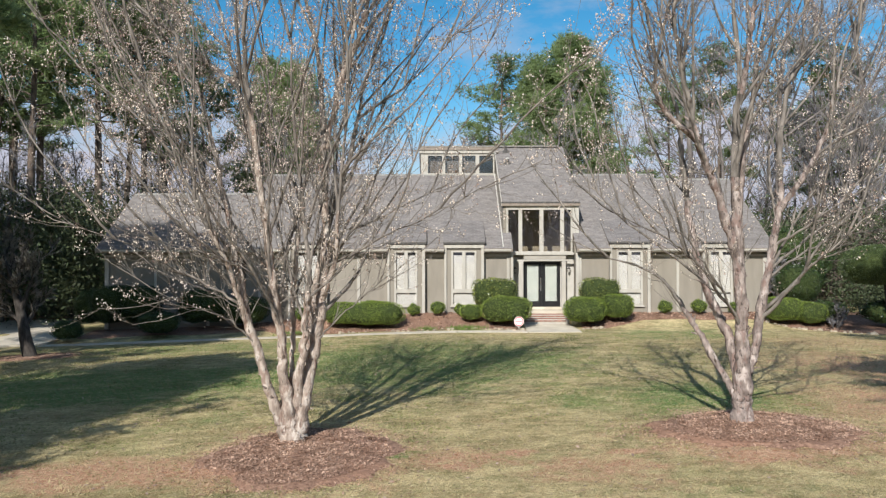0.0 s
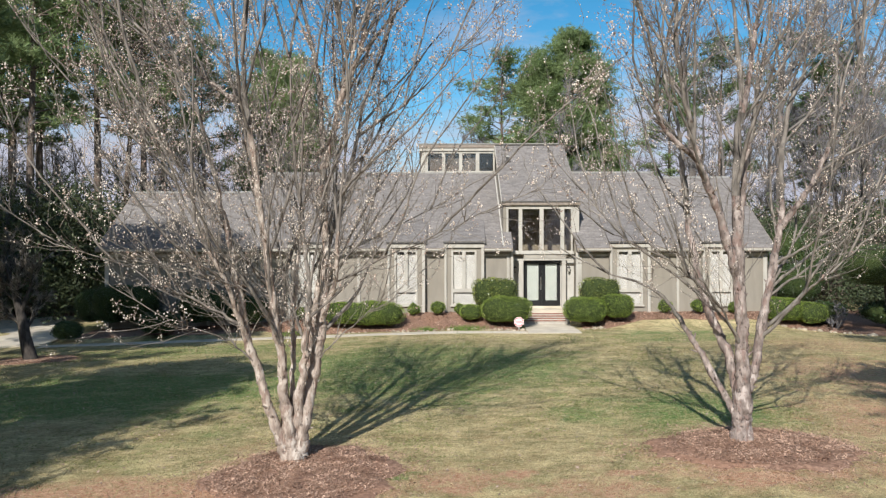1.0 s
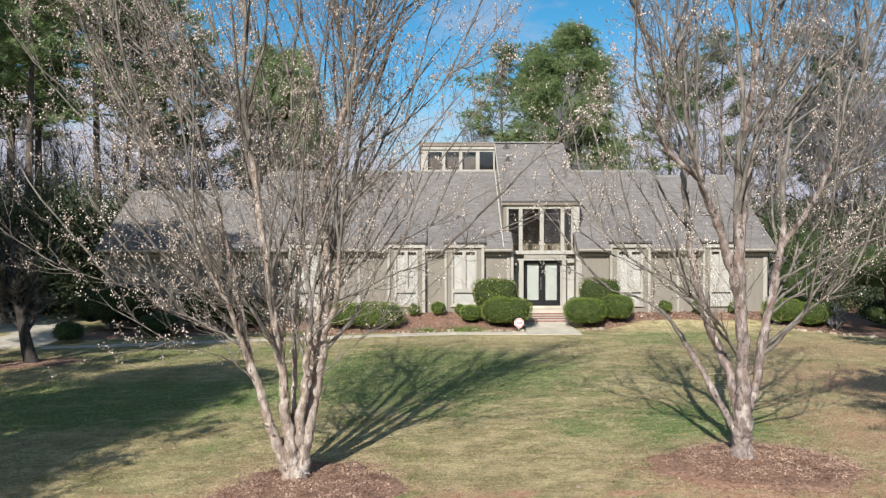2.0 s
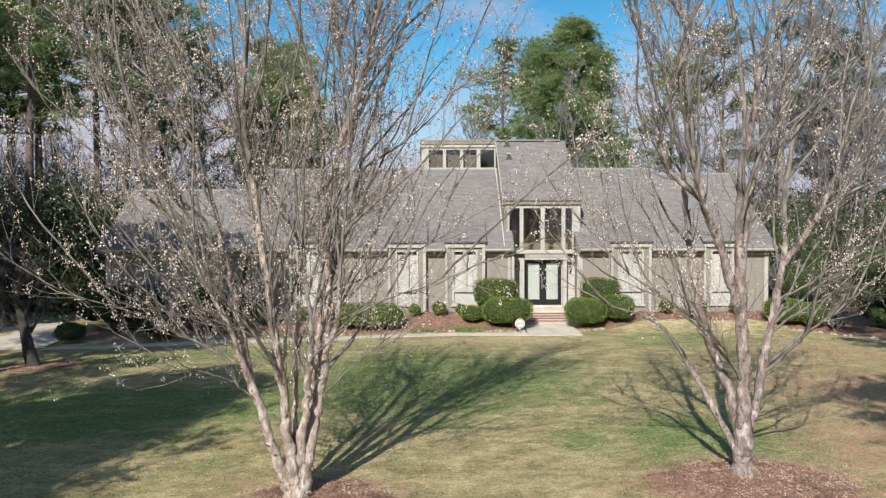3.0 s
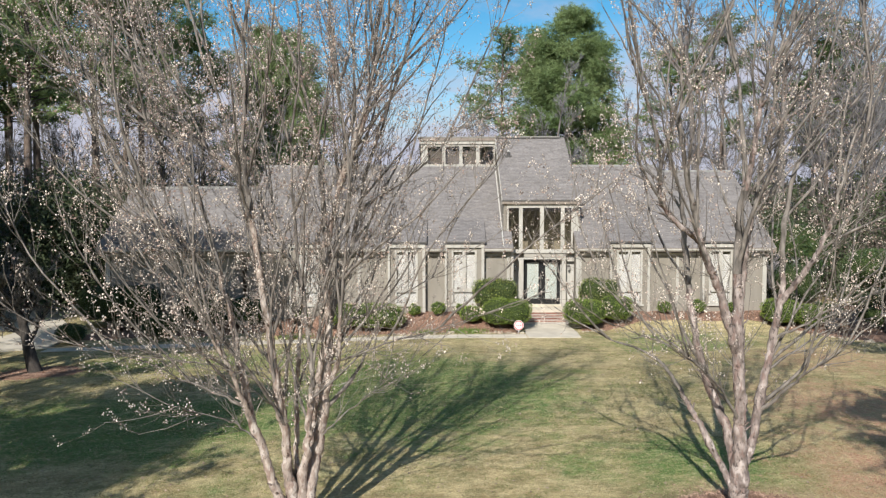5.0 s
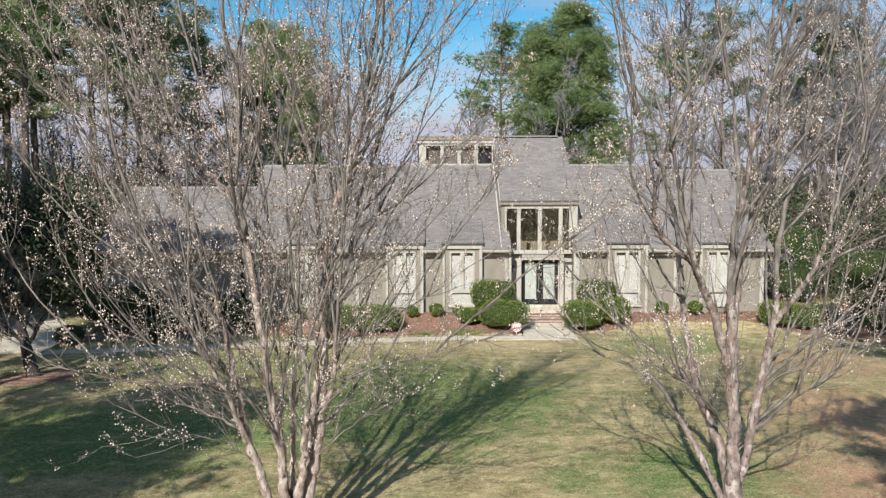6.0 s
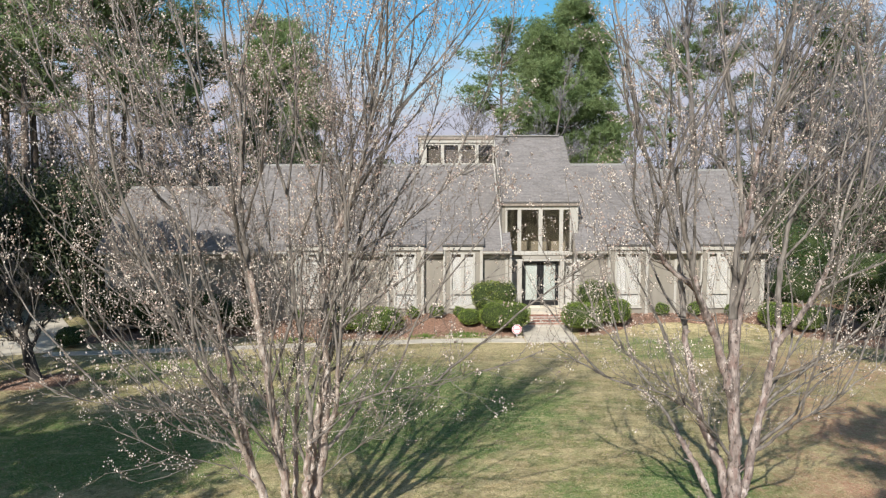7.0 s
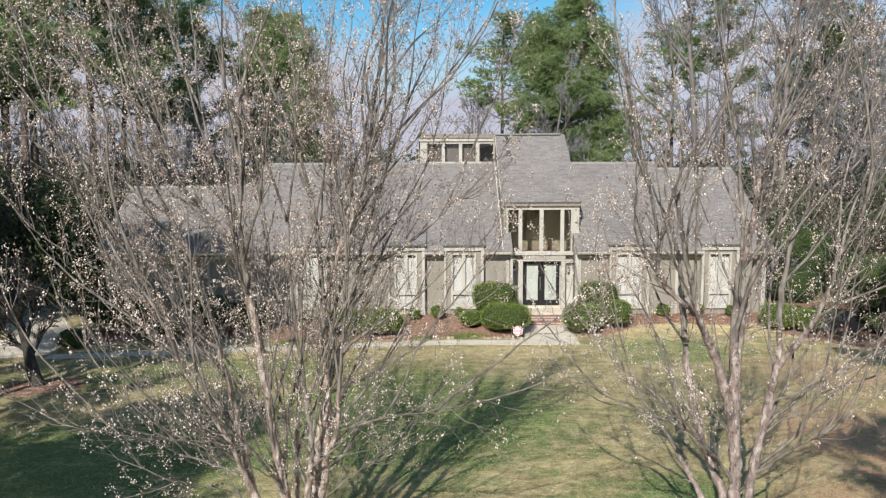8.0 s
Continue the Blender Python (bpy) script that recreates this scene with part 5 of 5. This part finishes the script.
T2_MAIN = [
    ([(0.0, 0.0, 0.3), (-0.02, -0.1, 1.35), (-0.05, -0.1, 2.4), (-0.08, -0.1, 4.6), (0.02, -0.1, 6.0), (-0.12, -0.1, 7.7)], 0.135, 2.2),
    ([(0.0, 0.05, 2.9), (0.12, 0.2, 4.6), (0.3, 0.1, 6.2), (0.45, -0.1, 7.6)], 0.06, 2.2),
    ([(-0.05, -0.1, 2.7), (-0.5, -0.25, 3.8), (-0.97, -0.5, 4.8), (-1.26, -0.7, 5.7), (-1.45, -0.95, 6.6), (-1.5, -1.1, 7.6)], 0.075, 2.0),
    ([(0.02, 0.0, 0.3), (0.09, 0.04, 0.9), (0.24, 0.09, 1.42), (0.5, 0.2, 2.6), (0.72, 0.3, 3.66), (0.78, 0.4, 5.0), (1.0, 0.5, 5.9), (1.3, 0.65, 6.4), (1.42, 0.8, 7.4)], 0.092, 2.2),
]
T2_FORKS = [
    ([(-0.02, 0.02, 0.5), (-0.12, 0.12, 1.35), (-0.42, 0.4, 2.4), (-0.62, 0.7, 3.6), (-0.72, 0.8, 4.87), (-0.78, 0.9, 5.6), (-0.93, 1.0, 6.3), (-0.96, 1.1, 7.3)], 0.085, 2.2),
    ([(0.05, -0.1, 5.6), (0.23, -0.2, 7.3), (0.34, -0.3, 8.6)], 0.05, 1.8),
    ([(-0.95, -0.5, 4.75), (-1.61, -0.7, 5.4), (-1.78, -0.9, 6.3), (-2.13, -1.1, 7.5)], 0.05, 1.8),
    ([(0.72, 0.3, 3.6), (1.2, 0.1, 4.3), (1.45, 0.0, 4.9), (1.62, 0.0, 5.6), (1.9, -0.1, 6.3), (2.1, -0.2, 7.3)], 0.05, 1.8),
    ([(1.1, 0.6, 6.0), (1.77, 0.8, 6.9), (3.2, 1.2, 7.9)], 0.04, 1.2),
]
T2_LOW = [
    ([(0.5, 0.2, 2.6), (1.5, 0.3, 3.3), (2.6, 0.5, 3.8), (3.5, 0.7, 4.0)], 0.04, 1.2),
    ([(0.6, 0.2, 3.0), (1.6, -0.5, 3.8), (2.9, -1.0, 4.7)], 0.036, 1.4),
    ([(-0.08, 0.0, 0.4), (-0.67, 0.5, 1.56), (-1.21, 1.0, 2.45), (-2.09, 1.3, 2.8)], 0.062, 1.2),
    ([(-0.1, -0.05, 1.6), (-0.81, -0.6, 2.6), (-1.4, -1.0, 3.05), (-2.43, -1.5, 3.5)], 0.045, 1.0),
    ([(0.3, 0.05, 1.7), (0.75, -0.4, 2.4), (1.1, -1.0, 3.0), (1.9, -1.3, 3.9)], 0.049, 1.4),
    ([(0.5, 0.1, 2.4), (1.42, 0.3, 3.1), (3.06, 0.9, 3.4)], 0.034, 0.9),
    ([(0.4, 0.2, 2.5), (1.1, 0.5, 3.5), (2.5, 1.0, 5.6)], 0.044, 2.0),
    ([(-0.2, -0.1, 1.6), (-1.0, -0.9, 2.9), (-1.6, -1.2, 3.4)], 0.034, 1.2),
    ([(-0.5, 0.5, 2.4), (-1.9, 0.7, 3.5), (-2.6, 0.8, 4.3)], 0.036, 1.4),
]
yard_tree("yard_tree", (-2.5, 13.0, ground_z(-2.5, 13.0) + 0.02), T1_LEFT + T1_RIGHT + T1_INNER + T1_FORKS + T1_LOW, 0.165, 11, "multi-stemmed bare tree with pale bark and dry seed pods", 12.0, 1.0, 42000, 0.9, 0.58)
yard_tree("yard_tree", (5.18, 13.3, ground_z(5.18, 13.3) + 0.02), T2_MAIN + T2_FORKS + T2_LOW, 0.15, 12, "forked bare tree with pale mottled bark and few seed pods", 11.5, 0.72, 16000, 1.15, 0.75, "pinkbark", 0.55)


# ---- turf: short dormant blades and fallen leaves over the near lawn ----
def scatter(x0, x1, y0, y1, n, seed):
    g = np.random.default_rng(seed)
    x, y = g.uniform(x0, x1, n), g.uniform(y0, y1, n)
    keep = np.abs(x) < 0.62 * y + 1.5
    for cx, cy, r in ((-2.35, 12.6, 1.8), (5.35, 13.2, 1.8)):
        keep &= (x - cx) ** 2 + (y - cy) ** 2 > r * r
    x, y = x[keep], y[keep]
    return np.stack([x, y, np.array([ground_z(a, b) for a, b in zip(x, y)])], 1), g


def turf(name, count, seed, material, label, patchy):
    p, g = scatter(-19, 19, 8.5, 32.2, count, seed)
    if patchy:
        p = p[np.array([noise.noise((a * 0.9, b * 0.9, 5.0)) + 0.5 * noise.noise((a * 3, b * 3, 9.0)) for a, b, _ in p]) > 0.02]
        p = p[(p[:, 0] < 7.5) & (p[:, 1] > 13.0 + 1.5 * np.sin(p[:, 0] * 1.1))]
    n = len(p)
    d = g.normal(size=(n, 3)) * np.array([1, 1, 0.25]) + np.array([0, 0, 0.55])
    d /= np.linalg.norm(d, axis=1)[:, None]
    e = np.cross(d, g.normal(size=(n, 3)))
    e /= np.linalg.norm(e, axis=1)[:, None] + 1e-9
    ln = g.uniform(0.03, 0.075, n)[:, None]
    v = np.stack([p - e * 0.008, p + e * 0.008, p + d * ln], 1).reshape(-1, 3)
    tagged(new(name, fast_mesh(name, v, np.arange(n * 3).reshape(-1, 3), material)), label, "grass", kind="stuff")


turf("grass_blades", 190000, 71, M["blade"], "short straw-coloured grass blades on the lawn", False)
turf("grass_blades", 110000, 73, M["green_blade"], "patches of short green grass blades on the lawn", True)


def weeds(x0, x1, y0, y1, n, seed):
    """A tuft of long green weeds at the edge of a bed."""
    g = np.random.default_rng(seed)
    p = np.stack([g.normal((x0 + x1) / 2, (x1 - x0) / 4, n), g.normal((y0 + y1) / 2, (y1 - y0) / 4, n), np.zeros(n)], 1)
    p[:, 2] = [ground_z(a, b) + 0.02 for a, b, _ in p]
    d = g.normal(size=(n, 3)) * np.array([0.5, 0.5, 0.2]) + np.array([0, 0, 1.0])
    e = np.cross(d, g.normal(size=(n, 3)))
    e /= np.linalg.norm(e, axis=1)[:, None] + 1e-9
    v = np.stack([p - e * 0.012, p + e * 0.012, p + d * g.uniform(0.06, 0.2, n)[:, None]], 1).reshape(-1, 3)
    tagged(new("weed_tuft", fast_mesh("weed_tuft", v, np.arange(n * 3).reshape(-1, 3), M["weed"])), "loose tuft of bright green weeds at the bed edge", "weeds", kind="stuff")


weeds(0.2, 1.9, 33.35, 34.1, 800, 75)
weeds(-7.4, -5.8, 33.4, 34.0, 700, 76)
weeds(-1.3, -0.2, 33.4, 33.8, 350, 77)
p, g = scatter(-19, 19, 8.5, 33, 7000, 72)
p[:, 2] += 0.02
tagged(quads_of("fallen_leaves", p, 0.03, 0.08, M["dryleaf"], g, flat=0.75, long=0.6), "scattered dry fallen leaves on the lawn", "leaves", kind="stuff")


# ---- smaller trees and the woods round the house ----
def bare_tree(name, at, height, r, seed, label, bark, lean=(0, 0), group="bare woodland trees", spreadiness=0.5, fine_n=1.0, low=0.3):
    rng = np.random.default_rng(seed)
    tree = empty(name, at, label, "tree", group)
    big, fine = Tubes(), Tubes()
    tr = limb(rng, (0, 0, -0.2), (lean[0], lean[1], 1.0), height * 0.92, 12, 0.05, 0.05)
    big.add(tr, np.linspace(r, r * 0.12, len(tr)), 7)

    def grow(pts, length, rr, level):
        n = int((5 if level == 0 else 4.2) * fine_n) + 1
        for s in rng.uniform(0.2, 0.98, n):
            p, w = along(pts, s)
            d = spread(rng, w, rng.uniform(0.35, 0.8))
            ln = length * rng.uniform(0.3, 0.55)
            steps = 4 - level
            k = limb(rng, p, d, ln, steps, 0.12, 0.08)
            (big if level == 0 else fine).add(k, np.linspace(max(0.010, rr * 0.45), 0.007, steps + 1), 4 if level == 0 else 3)
            if level < 2:
                grow(k, ln, rr * 0.5, level + 1)

    for s in np.sort(rng.uniform(low, 0.97, int(9 + height * 0.5))):
        p, w = along(tr, s)
        d = spread(rng, w, rng.uniform(0.5, 0.95))
        ln = height * spreadiness * rng.uniform(0.4, 0.75) * (1.15 - 0.75 * s)
        k = limb(rng, p, d, ln, 6, 0.10, 0.07)
        big.add(k, np.linspace(r * (1 - s) * 0.5 + 0.02, 0.015, 7), 5)
        grow(k, ln, r * (1 - s) * 0.3 + 0.015, 0)
    under("trunk", big.mesh("trunk", M[bark]), tree)
    t = under("crown", fine.mesh("crown", M["haze_twig"] if bark == "greybark" else M["twig"]), tree)
    t["kind"] = "stuff"
    return tree


def needle_tufts(places, rng, size, per=10, thin=0.075):
    """Tufts of long needles: thin blades that fan out from each place."""
    n = len(places) * per
    c = np.repeat(places, per, axis=0)
    d = rng.normal(size=(n, 3))
    d[:, 2] = d[:, 2] * 0.7 + 0.35
    d /= np.linalg.norm(d, axis=1)[:, None]
    e = np.cross(d, rng.normal(size=(n, 3)))
    e /= np.linalg.norm(e, axis=1)[:, None] + 1e-9
    ln = (size * rng.uniform(0.6, 1.2, n))[:, None]
    v = np.stack([c - e * ln * thin, c + e * ln * thin, c + d * ln], 1).reshape(-1, 3)
    return v, np.arange(n * 3).reshape(-1, 3)


def pine(name, at, height, r, seed, label, crown=0.45, width=0.22, tufts=1.0, tuft=0.5, group="tall pines", per=10, thin=0.075, pad=0.19):
    """A loblolly-like pine: a tall bare stem and a loose crown of boughs with tufts of needles."""
    rng = np.random.default_rng(seed)
    tree = empty(name, at, label, "tree", group)
    big, spots = Tubes(), []
    tr = limb(rng, (0, 0, -0.3), (rng.normal() * 0.03, rng.normal() * 0.03, 1), height, 14, 0.018, 0.04)
    big.add(tr, np.linspace(r, r * 0.14, len(tr)), 8)
    for s in np.sort(rng.uniform(1 - crown, 0.985, int(height * 1.6 * tufts))):
        p, w = along(tr, s)
        a = rng.uniform(0, 2 * np.pi)
        t = (s - (1 - crown)) / crown
        ln = height * width * (0.25 + 0.9 * math.sin(math.pi * min(1, 0.18 + 0.80 * t)) ** 0.7) * rng.uniform(0.55, 1.08)
        d = np.array([math.cos(a), math.sin(a), rng.uniform(-0.1, 0.3) + 0.5 * t])
        k = limb(rng, p, d / np.linalg.norm(d), ln, 6, 0.10, 0.05)
        big.add(k, np.linspace(r * 0.24 * (1.1 - s * 0.7), 0.015, 7), 4)
        # a pad of tufts at the tip, and smaller ones on the way
        for q, n, rad in ((0.98, 26, 1.0), (0.72, 15, 0.8), (0.48, 7, 0.6)):
            c, w2 = along(k, q)
            m = int(n * tufts)
            spots.append(c + rng.normal(size=(m, 3)) * np.array([0.52, 0.52, pad]) * rad * (0.6 + 0.12 * ln))
    spots.append(tr[-1] + rng.normal(size=(40, 3)) * np.array([0.6, 0.6, 0.5]))
    spots = np.concatenate(spots)
    under("trunk", big.mesh("trunk", M["pinebark"]), tree)
    v, f = needle_tufts(spots, rng, tuft, per, thin)
    c = under("crown", fast_mesh("crown", v, f, M["needle"]), tree, "clumps of green needles")
    c["kind"] = "stuff"
    return tree


def place(ob, x, y, turn, size, dz=0.0):
    m = Matrix.Translation((x, y, ground_z(x, y) + dz)) @ Matrix.Rotation(radians(turn), 4, "Z")
    c = copy_thing(ob, m)
    c.scale = (size, size, size)
    return c


# small leaning ornamental tree on the left of the lawn, in its own ring of bark
ring("mulch_ring_3", -14.7, 27.5, 1.5, 1.3, 4.1, "small round bed of bark under a leaning tree")
bare_tree("ornamental_tree", at_ground(-14.75, 27.6), 4.6, 0.27, 31, "small leaning tree with dark trunk and dense grey twigs", "darkbark", (-0.28, 0.0), "front yard trees", spreadiness=0.75, fine_n=1.7, low=0.3)

# tall tree-form holly with a clipped dome, and rough shrubs beside it
dome = shrub((19.3, 33.2, ground_z(19.3, 33.2) + 1.55), 2.1, 1.7, 2.1, 2.4, 300, M["domed"], "large domed holly trimmed up on bare stems", "shrub")
bm = bmesh.new()
for a, b in (((0, 0, -1.5), (-0.25, 0, 0.6)), ((0.05, 0, -1.5), (0.4, 0.1, 0.6)), ((0.02, 0.05, -1.5), (0.1, 0.4, 0.6))):
    rod(a, b, 0.1, 0.06, 7, bm)
part("trunk", bm, M["darkbark"], dome, "bare dark stems")
RAGGED = [(17.3, 34.6, 0.85, 0.7, 1.1), (19.5, 34.0, 0.9, 0.8, 1.2), (18.6, 40.5, 1.8, 1.4, 4.6), (23.5, 36.5, 1.6, 1.5, 2.0)]
for i, (x, y, rx, ry, h) in enumerate(RAGGED):
    shrub(at_ground(x, y), rx, ry, h, 2.1, 320 + i, M["holly"], "ragged dark evergreen shrub at the wood's edge", "shrub", "wood-edge shrubs", leaf=0.1, ragged=0.16)
for i, (x, y, h) in enumerate(((17.2, 33.6, 1.3), (19.8, 33.0, 1.5), (17.0, 39.5, 3.0))):
    bare_tree("twiggy_shrub", at_ground(x, y), h, 0.03, 340 + i, "leafless twiggy grey shrub in the bark bed", "greybark", group="wood-edge shrubs", spreadiness=0.9, low=0.02)

# pines: a few forms, repeated with turns and sizes
PINE = "tall pine with a bare stem and loose green crown"
p0 = pine("pine_tree", at_ground(10.8, 62), 20.4, 0.34, 46, "domed bright-green pine behind the roof", crown=0.72, width=0.19, tufts=4.0, tuft=0.36, per=20, thin=0.045, pad=0.34)
p1 = pine("pine_tree", at_ground(37, 72), 17.5, 0.34, 41, "broad bright-green pine behind the roof", crown=0.82, width=0.29, tufts=2.1, tuft=0.5)
p2 = pine("pine_tree", at_ground(-22.5, 50), 25, 0.36, 42, PINE, crown=0.50, width=0.18, tufts=1.0)
p3 = pine("pine_tree", at_ground(-29, 55), 27, 0.36, 43, PINE, crown=0.52, width=0.17, tufts=1.0)
p4 = pine("pine_tree", at_ground(-24.5, 58), 23, 0.32, 44, PINE, crown=0.5, width=0.19, tufts=1.0)
p5 = pine("pine_tree", at_ground(-17.6, 21.8), 15.0, 0.26, 45, PINE, crown=0.42, width=0.21, tufts=2.0)
for ob, x, y, turn, size in (
    (p2, -25, 46, 100, 0.95), (p3, -21.5, 55, 200, 0.9), (p4, -30.5, 51, 60, 1.05), (p0, -14.3, 72, 100, 1.04), (p3, -24, 66, 70, 0.95), (p2, -35, 62, 140, 1.05),
    (p4, -33, 47, 250, 1.0), (p2, -40, 52, 210, 1.1), (p2, 38, 60, 80, 0.85), (p3, 24, 82, 300, 0.8),
    (p2, 46, 74, 330, 0.9), (p4, 32, 64, 200, 0.9), (p3, 24.5, 68, 90, 0.8), (p4, -28, 40, 20, 0.82), (p3, -46, 60, 20, 1.0), (p4, 4.6, 66, 300, 0.84), (p4, -19.5, 62, 300, 0.8), (p3, -28, 72, 120, 0.95)):
    place(ob, x, y, turn, size)

# bare woodland
BARE = "tall bare winter tree with grey branches"
b1 = bare_tree("woodland_tree", at_ground(19.5, 52), 16, 0.22, 51, BARE, "greybark", fine_n=1.0)
b2 = bare_tree("woodland_tree", at_ground(25, 46), 15, 0.2, 52, BARE, "greybark", fine_n=1.0)
b3 = bare_tree("woodland_tree", at_ground(2.0, 64), 14, 0.2, 53, BARE, "greybark", fine_n=1.0)
# trees beyond the edge of the view on the sunny side, whose shade lies across the lawn and the left wing
for ob, x, y, turn, size in ((p4, -17.2, 21.2, 20, 0.66), (p2, -20.5, 23.0, 140, 0.58), (p4, -18.4, 17.6, 200, 0.68), (p5, -15.6, 20.4, 100, 0.95), (p1, -30.5, 21.5, 60, 0.9), (p2, -16.5, 11.5, 250, 0.5), (p1, -11.8, 7.6, 80, 0.62), (p4, -24, 11, 80, 0.9), (p1, -13.0, 0.0, 80, 0.62), (p4, -13.6, 3.5, 170, 0.6), (p5, -13.0, 5.0, 250, 0.85), (p2, -15.5, 7.0, 300, 0.5), (b2, 9.0, 4.0, 40, 0.62), (p4, 7.3, 5.0, 33, 0.48), (p1, -34, 24.5, 220, 1.05), (b2, -9.8, 3.0, 30, 0.5), (p1, -27, 32, 130, 0.85), (p1, -26, 38.5, 20, 0.55), (p4, 14.3, 19.3, 70, 0.46), (p2, 16.2, 18.2, 10, 0.43), (b1, 13.0, 7.0, 140, 0.7)):
    place(ob, x, y, turn, size)

# slender ones among the scrub behind the left wing
for ob, x, y, turn, size in ((b1, -27, 57, 15, 0.85), (b2, -22, 60, 95, 0.9), (b3, -18, 57, 170, 0.9), (b1, -14, 62, 260, 0.85), (b2, -31, 62, 330, 0.95), (b3, -35, 55, 45, 0.9)):
    place(ob, x, y, turn, size)

# taller ones that fill the sky over the right wing
for ob, x, y, turn, size in ((b3, 18.5, 56, 200, 1.8), (b2, 23.5, 54, 120, 1.75), (b2, 32.0, 58, 250, 1.9)):
    place(ob, x, y, turn, size)

rng = random.Random(9)
for i in range(4):
    place(rng.choice((b1, b2, b3)), rng.uniform(18, 42), rng.uniform(50, 74), rng.uniform(0, 360), rng.uniform(1.05, 1.35))
for i in range(24):
    x = rng.uniform(-45, 52)
    y = rng.uniform(54, 105) if -18 < x < 17 else rng.uniform(41, 95)
    if -3 < x / y * 60 < 8 and y < 70:
        y += 25
    if 0.15 < x / y < 0.25:
        x += 16
    if -0.24 < x / y < 0.06:
        x -= 24
    place(rng.choice((b1, b2, b3)), x, y, rng.uniform(0, 360), rng.uniform(0.7, 1.15) * (1.0 if y < 70 else 1.1))

# the woods go on along the street behind the camera and at both sides
for i in range(22):
    a = rng.uniform(-2.9, -0.25)
    r = rng.uniform(42, 75)
    place(rng.choice((p2, p4, p4, b1, p2, p3)), r * math.cos(a), r * math.sin(a), rng.uniform(0, 360), rng.uniform(0.6, 0.85))
for i in range(10):
    place(rng.choice((p2, p4, b1, b2)), rng.choice((-1, 1)) * rng.uniform(30, 50), rng.uniform(0, 34), rng.uniform(0, 360), rng.uniform(0.6, 0.85))

for i in range(5):
    place(rng.choice((b1, b2, b3, p4, p2)), rng.uniform(-52, -26), rng.uniform(58, 82), rng.uniform(0, 360), rng.uniform(0.8, 1.1))

# understorey: tangled brown brush and evergreen scrub that closes the view below the crowns
def brush(name, x0, x1, y0, y1, count, h, material, label, seed, leaf, per=170, least=0.5):
    g = np.random.default_rng(seed)
    cx, cy = g.uniform(x0, x1, count), g.uniform(y0, y1, count)
    spots = []
    for a, b in zip(cx, cy):
        n = per
        d = g.normal(size=(n, 3))
        d /= np.linalg.norm(d, axis=1)[:, None]
        s = g.uniform(least, 1.0)
        q = d * np.array([1.7, 1.7, h * 0.5]) * s * (0.5 + 0.5 * g.random((n, 1)))
        q += (a, b, ground_z(a, b) + h * 0.45 * s)
        spots.append(q[q[:, 2] > ground_z(a, b)])
    ob = quads_of(name, np.concatenate(spots), leaf * 0.6, leaf * 1.4, material, g, long=0.35)
    return tagged(ob, label, "undergrowth", kind="stuff")


brush("evergreen_undergrowth", -46, -19.5, 40, 52, 270, 9.6, M["scrub"], "dark evergreen undergrowth beneath the pines", 61, 0.27, 420, 0.8)
brush("brown_undergrowth", 17.5, 46, 44, 58, 200, 7.5, M["bramble"], "tangled brown winter undergrowth", 62, 0.27, 330)
brush("evergreen_undergrowth", 17.5, 46, 41, 52, 190, 7.5, M["scrub"], "scattered evergreen scrub in the woods", 63, 0.27, 330)
brush("evergreen_undergrowth", 20.5, 36, 37.5, 40.5, 40, 2.6, M["scrub"], "dark evergreen scrub at the wood's edge", 68, 0.2, 420, 0.6)
brush("brown_undergrowth", 20.0, 34, 40.5, 43.5, 55, 6.4, M["bramble"], "brown leafless thicket at the wood's edge", 69, 0.16, 420, 0.7)
brush("brown_undergrowth", -60, 60, 75, 115, 420, 9.0, M["vine"], "far grey-brown woods", 64, 0.85)
brush("evergreen_undergrowth", -80, 80, 95, 130, 260, 11.0, M["scrub"], "far dark evergreen woods", 65, 1.1)

brush("mixed_undergrowth", -40, -8, 56, 72, 190, 13.0, M["scrub"], "mixed evergreen scrub behind the house", 66, 0.32, 230, 0.45)
brush("brown_undergrowth", -38, 0, 54, 70, 120, 9.5, M["vine"], "bare brown scrub behind the house", 67, 0.32, 260)

# board fence beyond the driveway
fence = empty("fence", (-25, 47.2, ground_z(-25, 47.2)), "grey weathered board fence beyond the driveway", "fence")
bm = box(-0.07, 0.07, -0.012, 0.012, -0.1, 1.8, 0.004)
bmesh.ops.recalc_face_normals(bm, faces=bm.faces)
board = bpy.data.meshes.new("board")
bm.to_mesh(board)
bm.free()
board.materials.append(M["fence"])
for i in range(60):
    under("board", board, fence, at=(-5 + i * 0.152, 0.012 * (i % 2), 0.0))
for z in (0.35, 1.4):
    part("rail", box(-5.1, 4.1, 0.03, 0.07, z - 0.045, z + 0.045), M["fence"], fence)
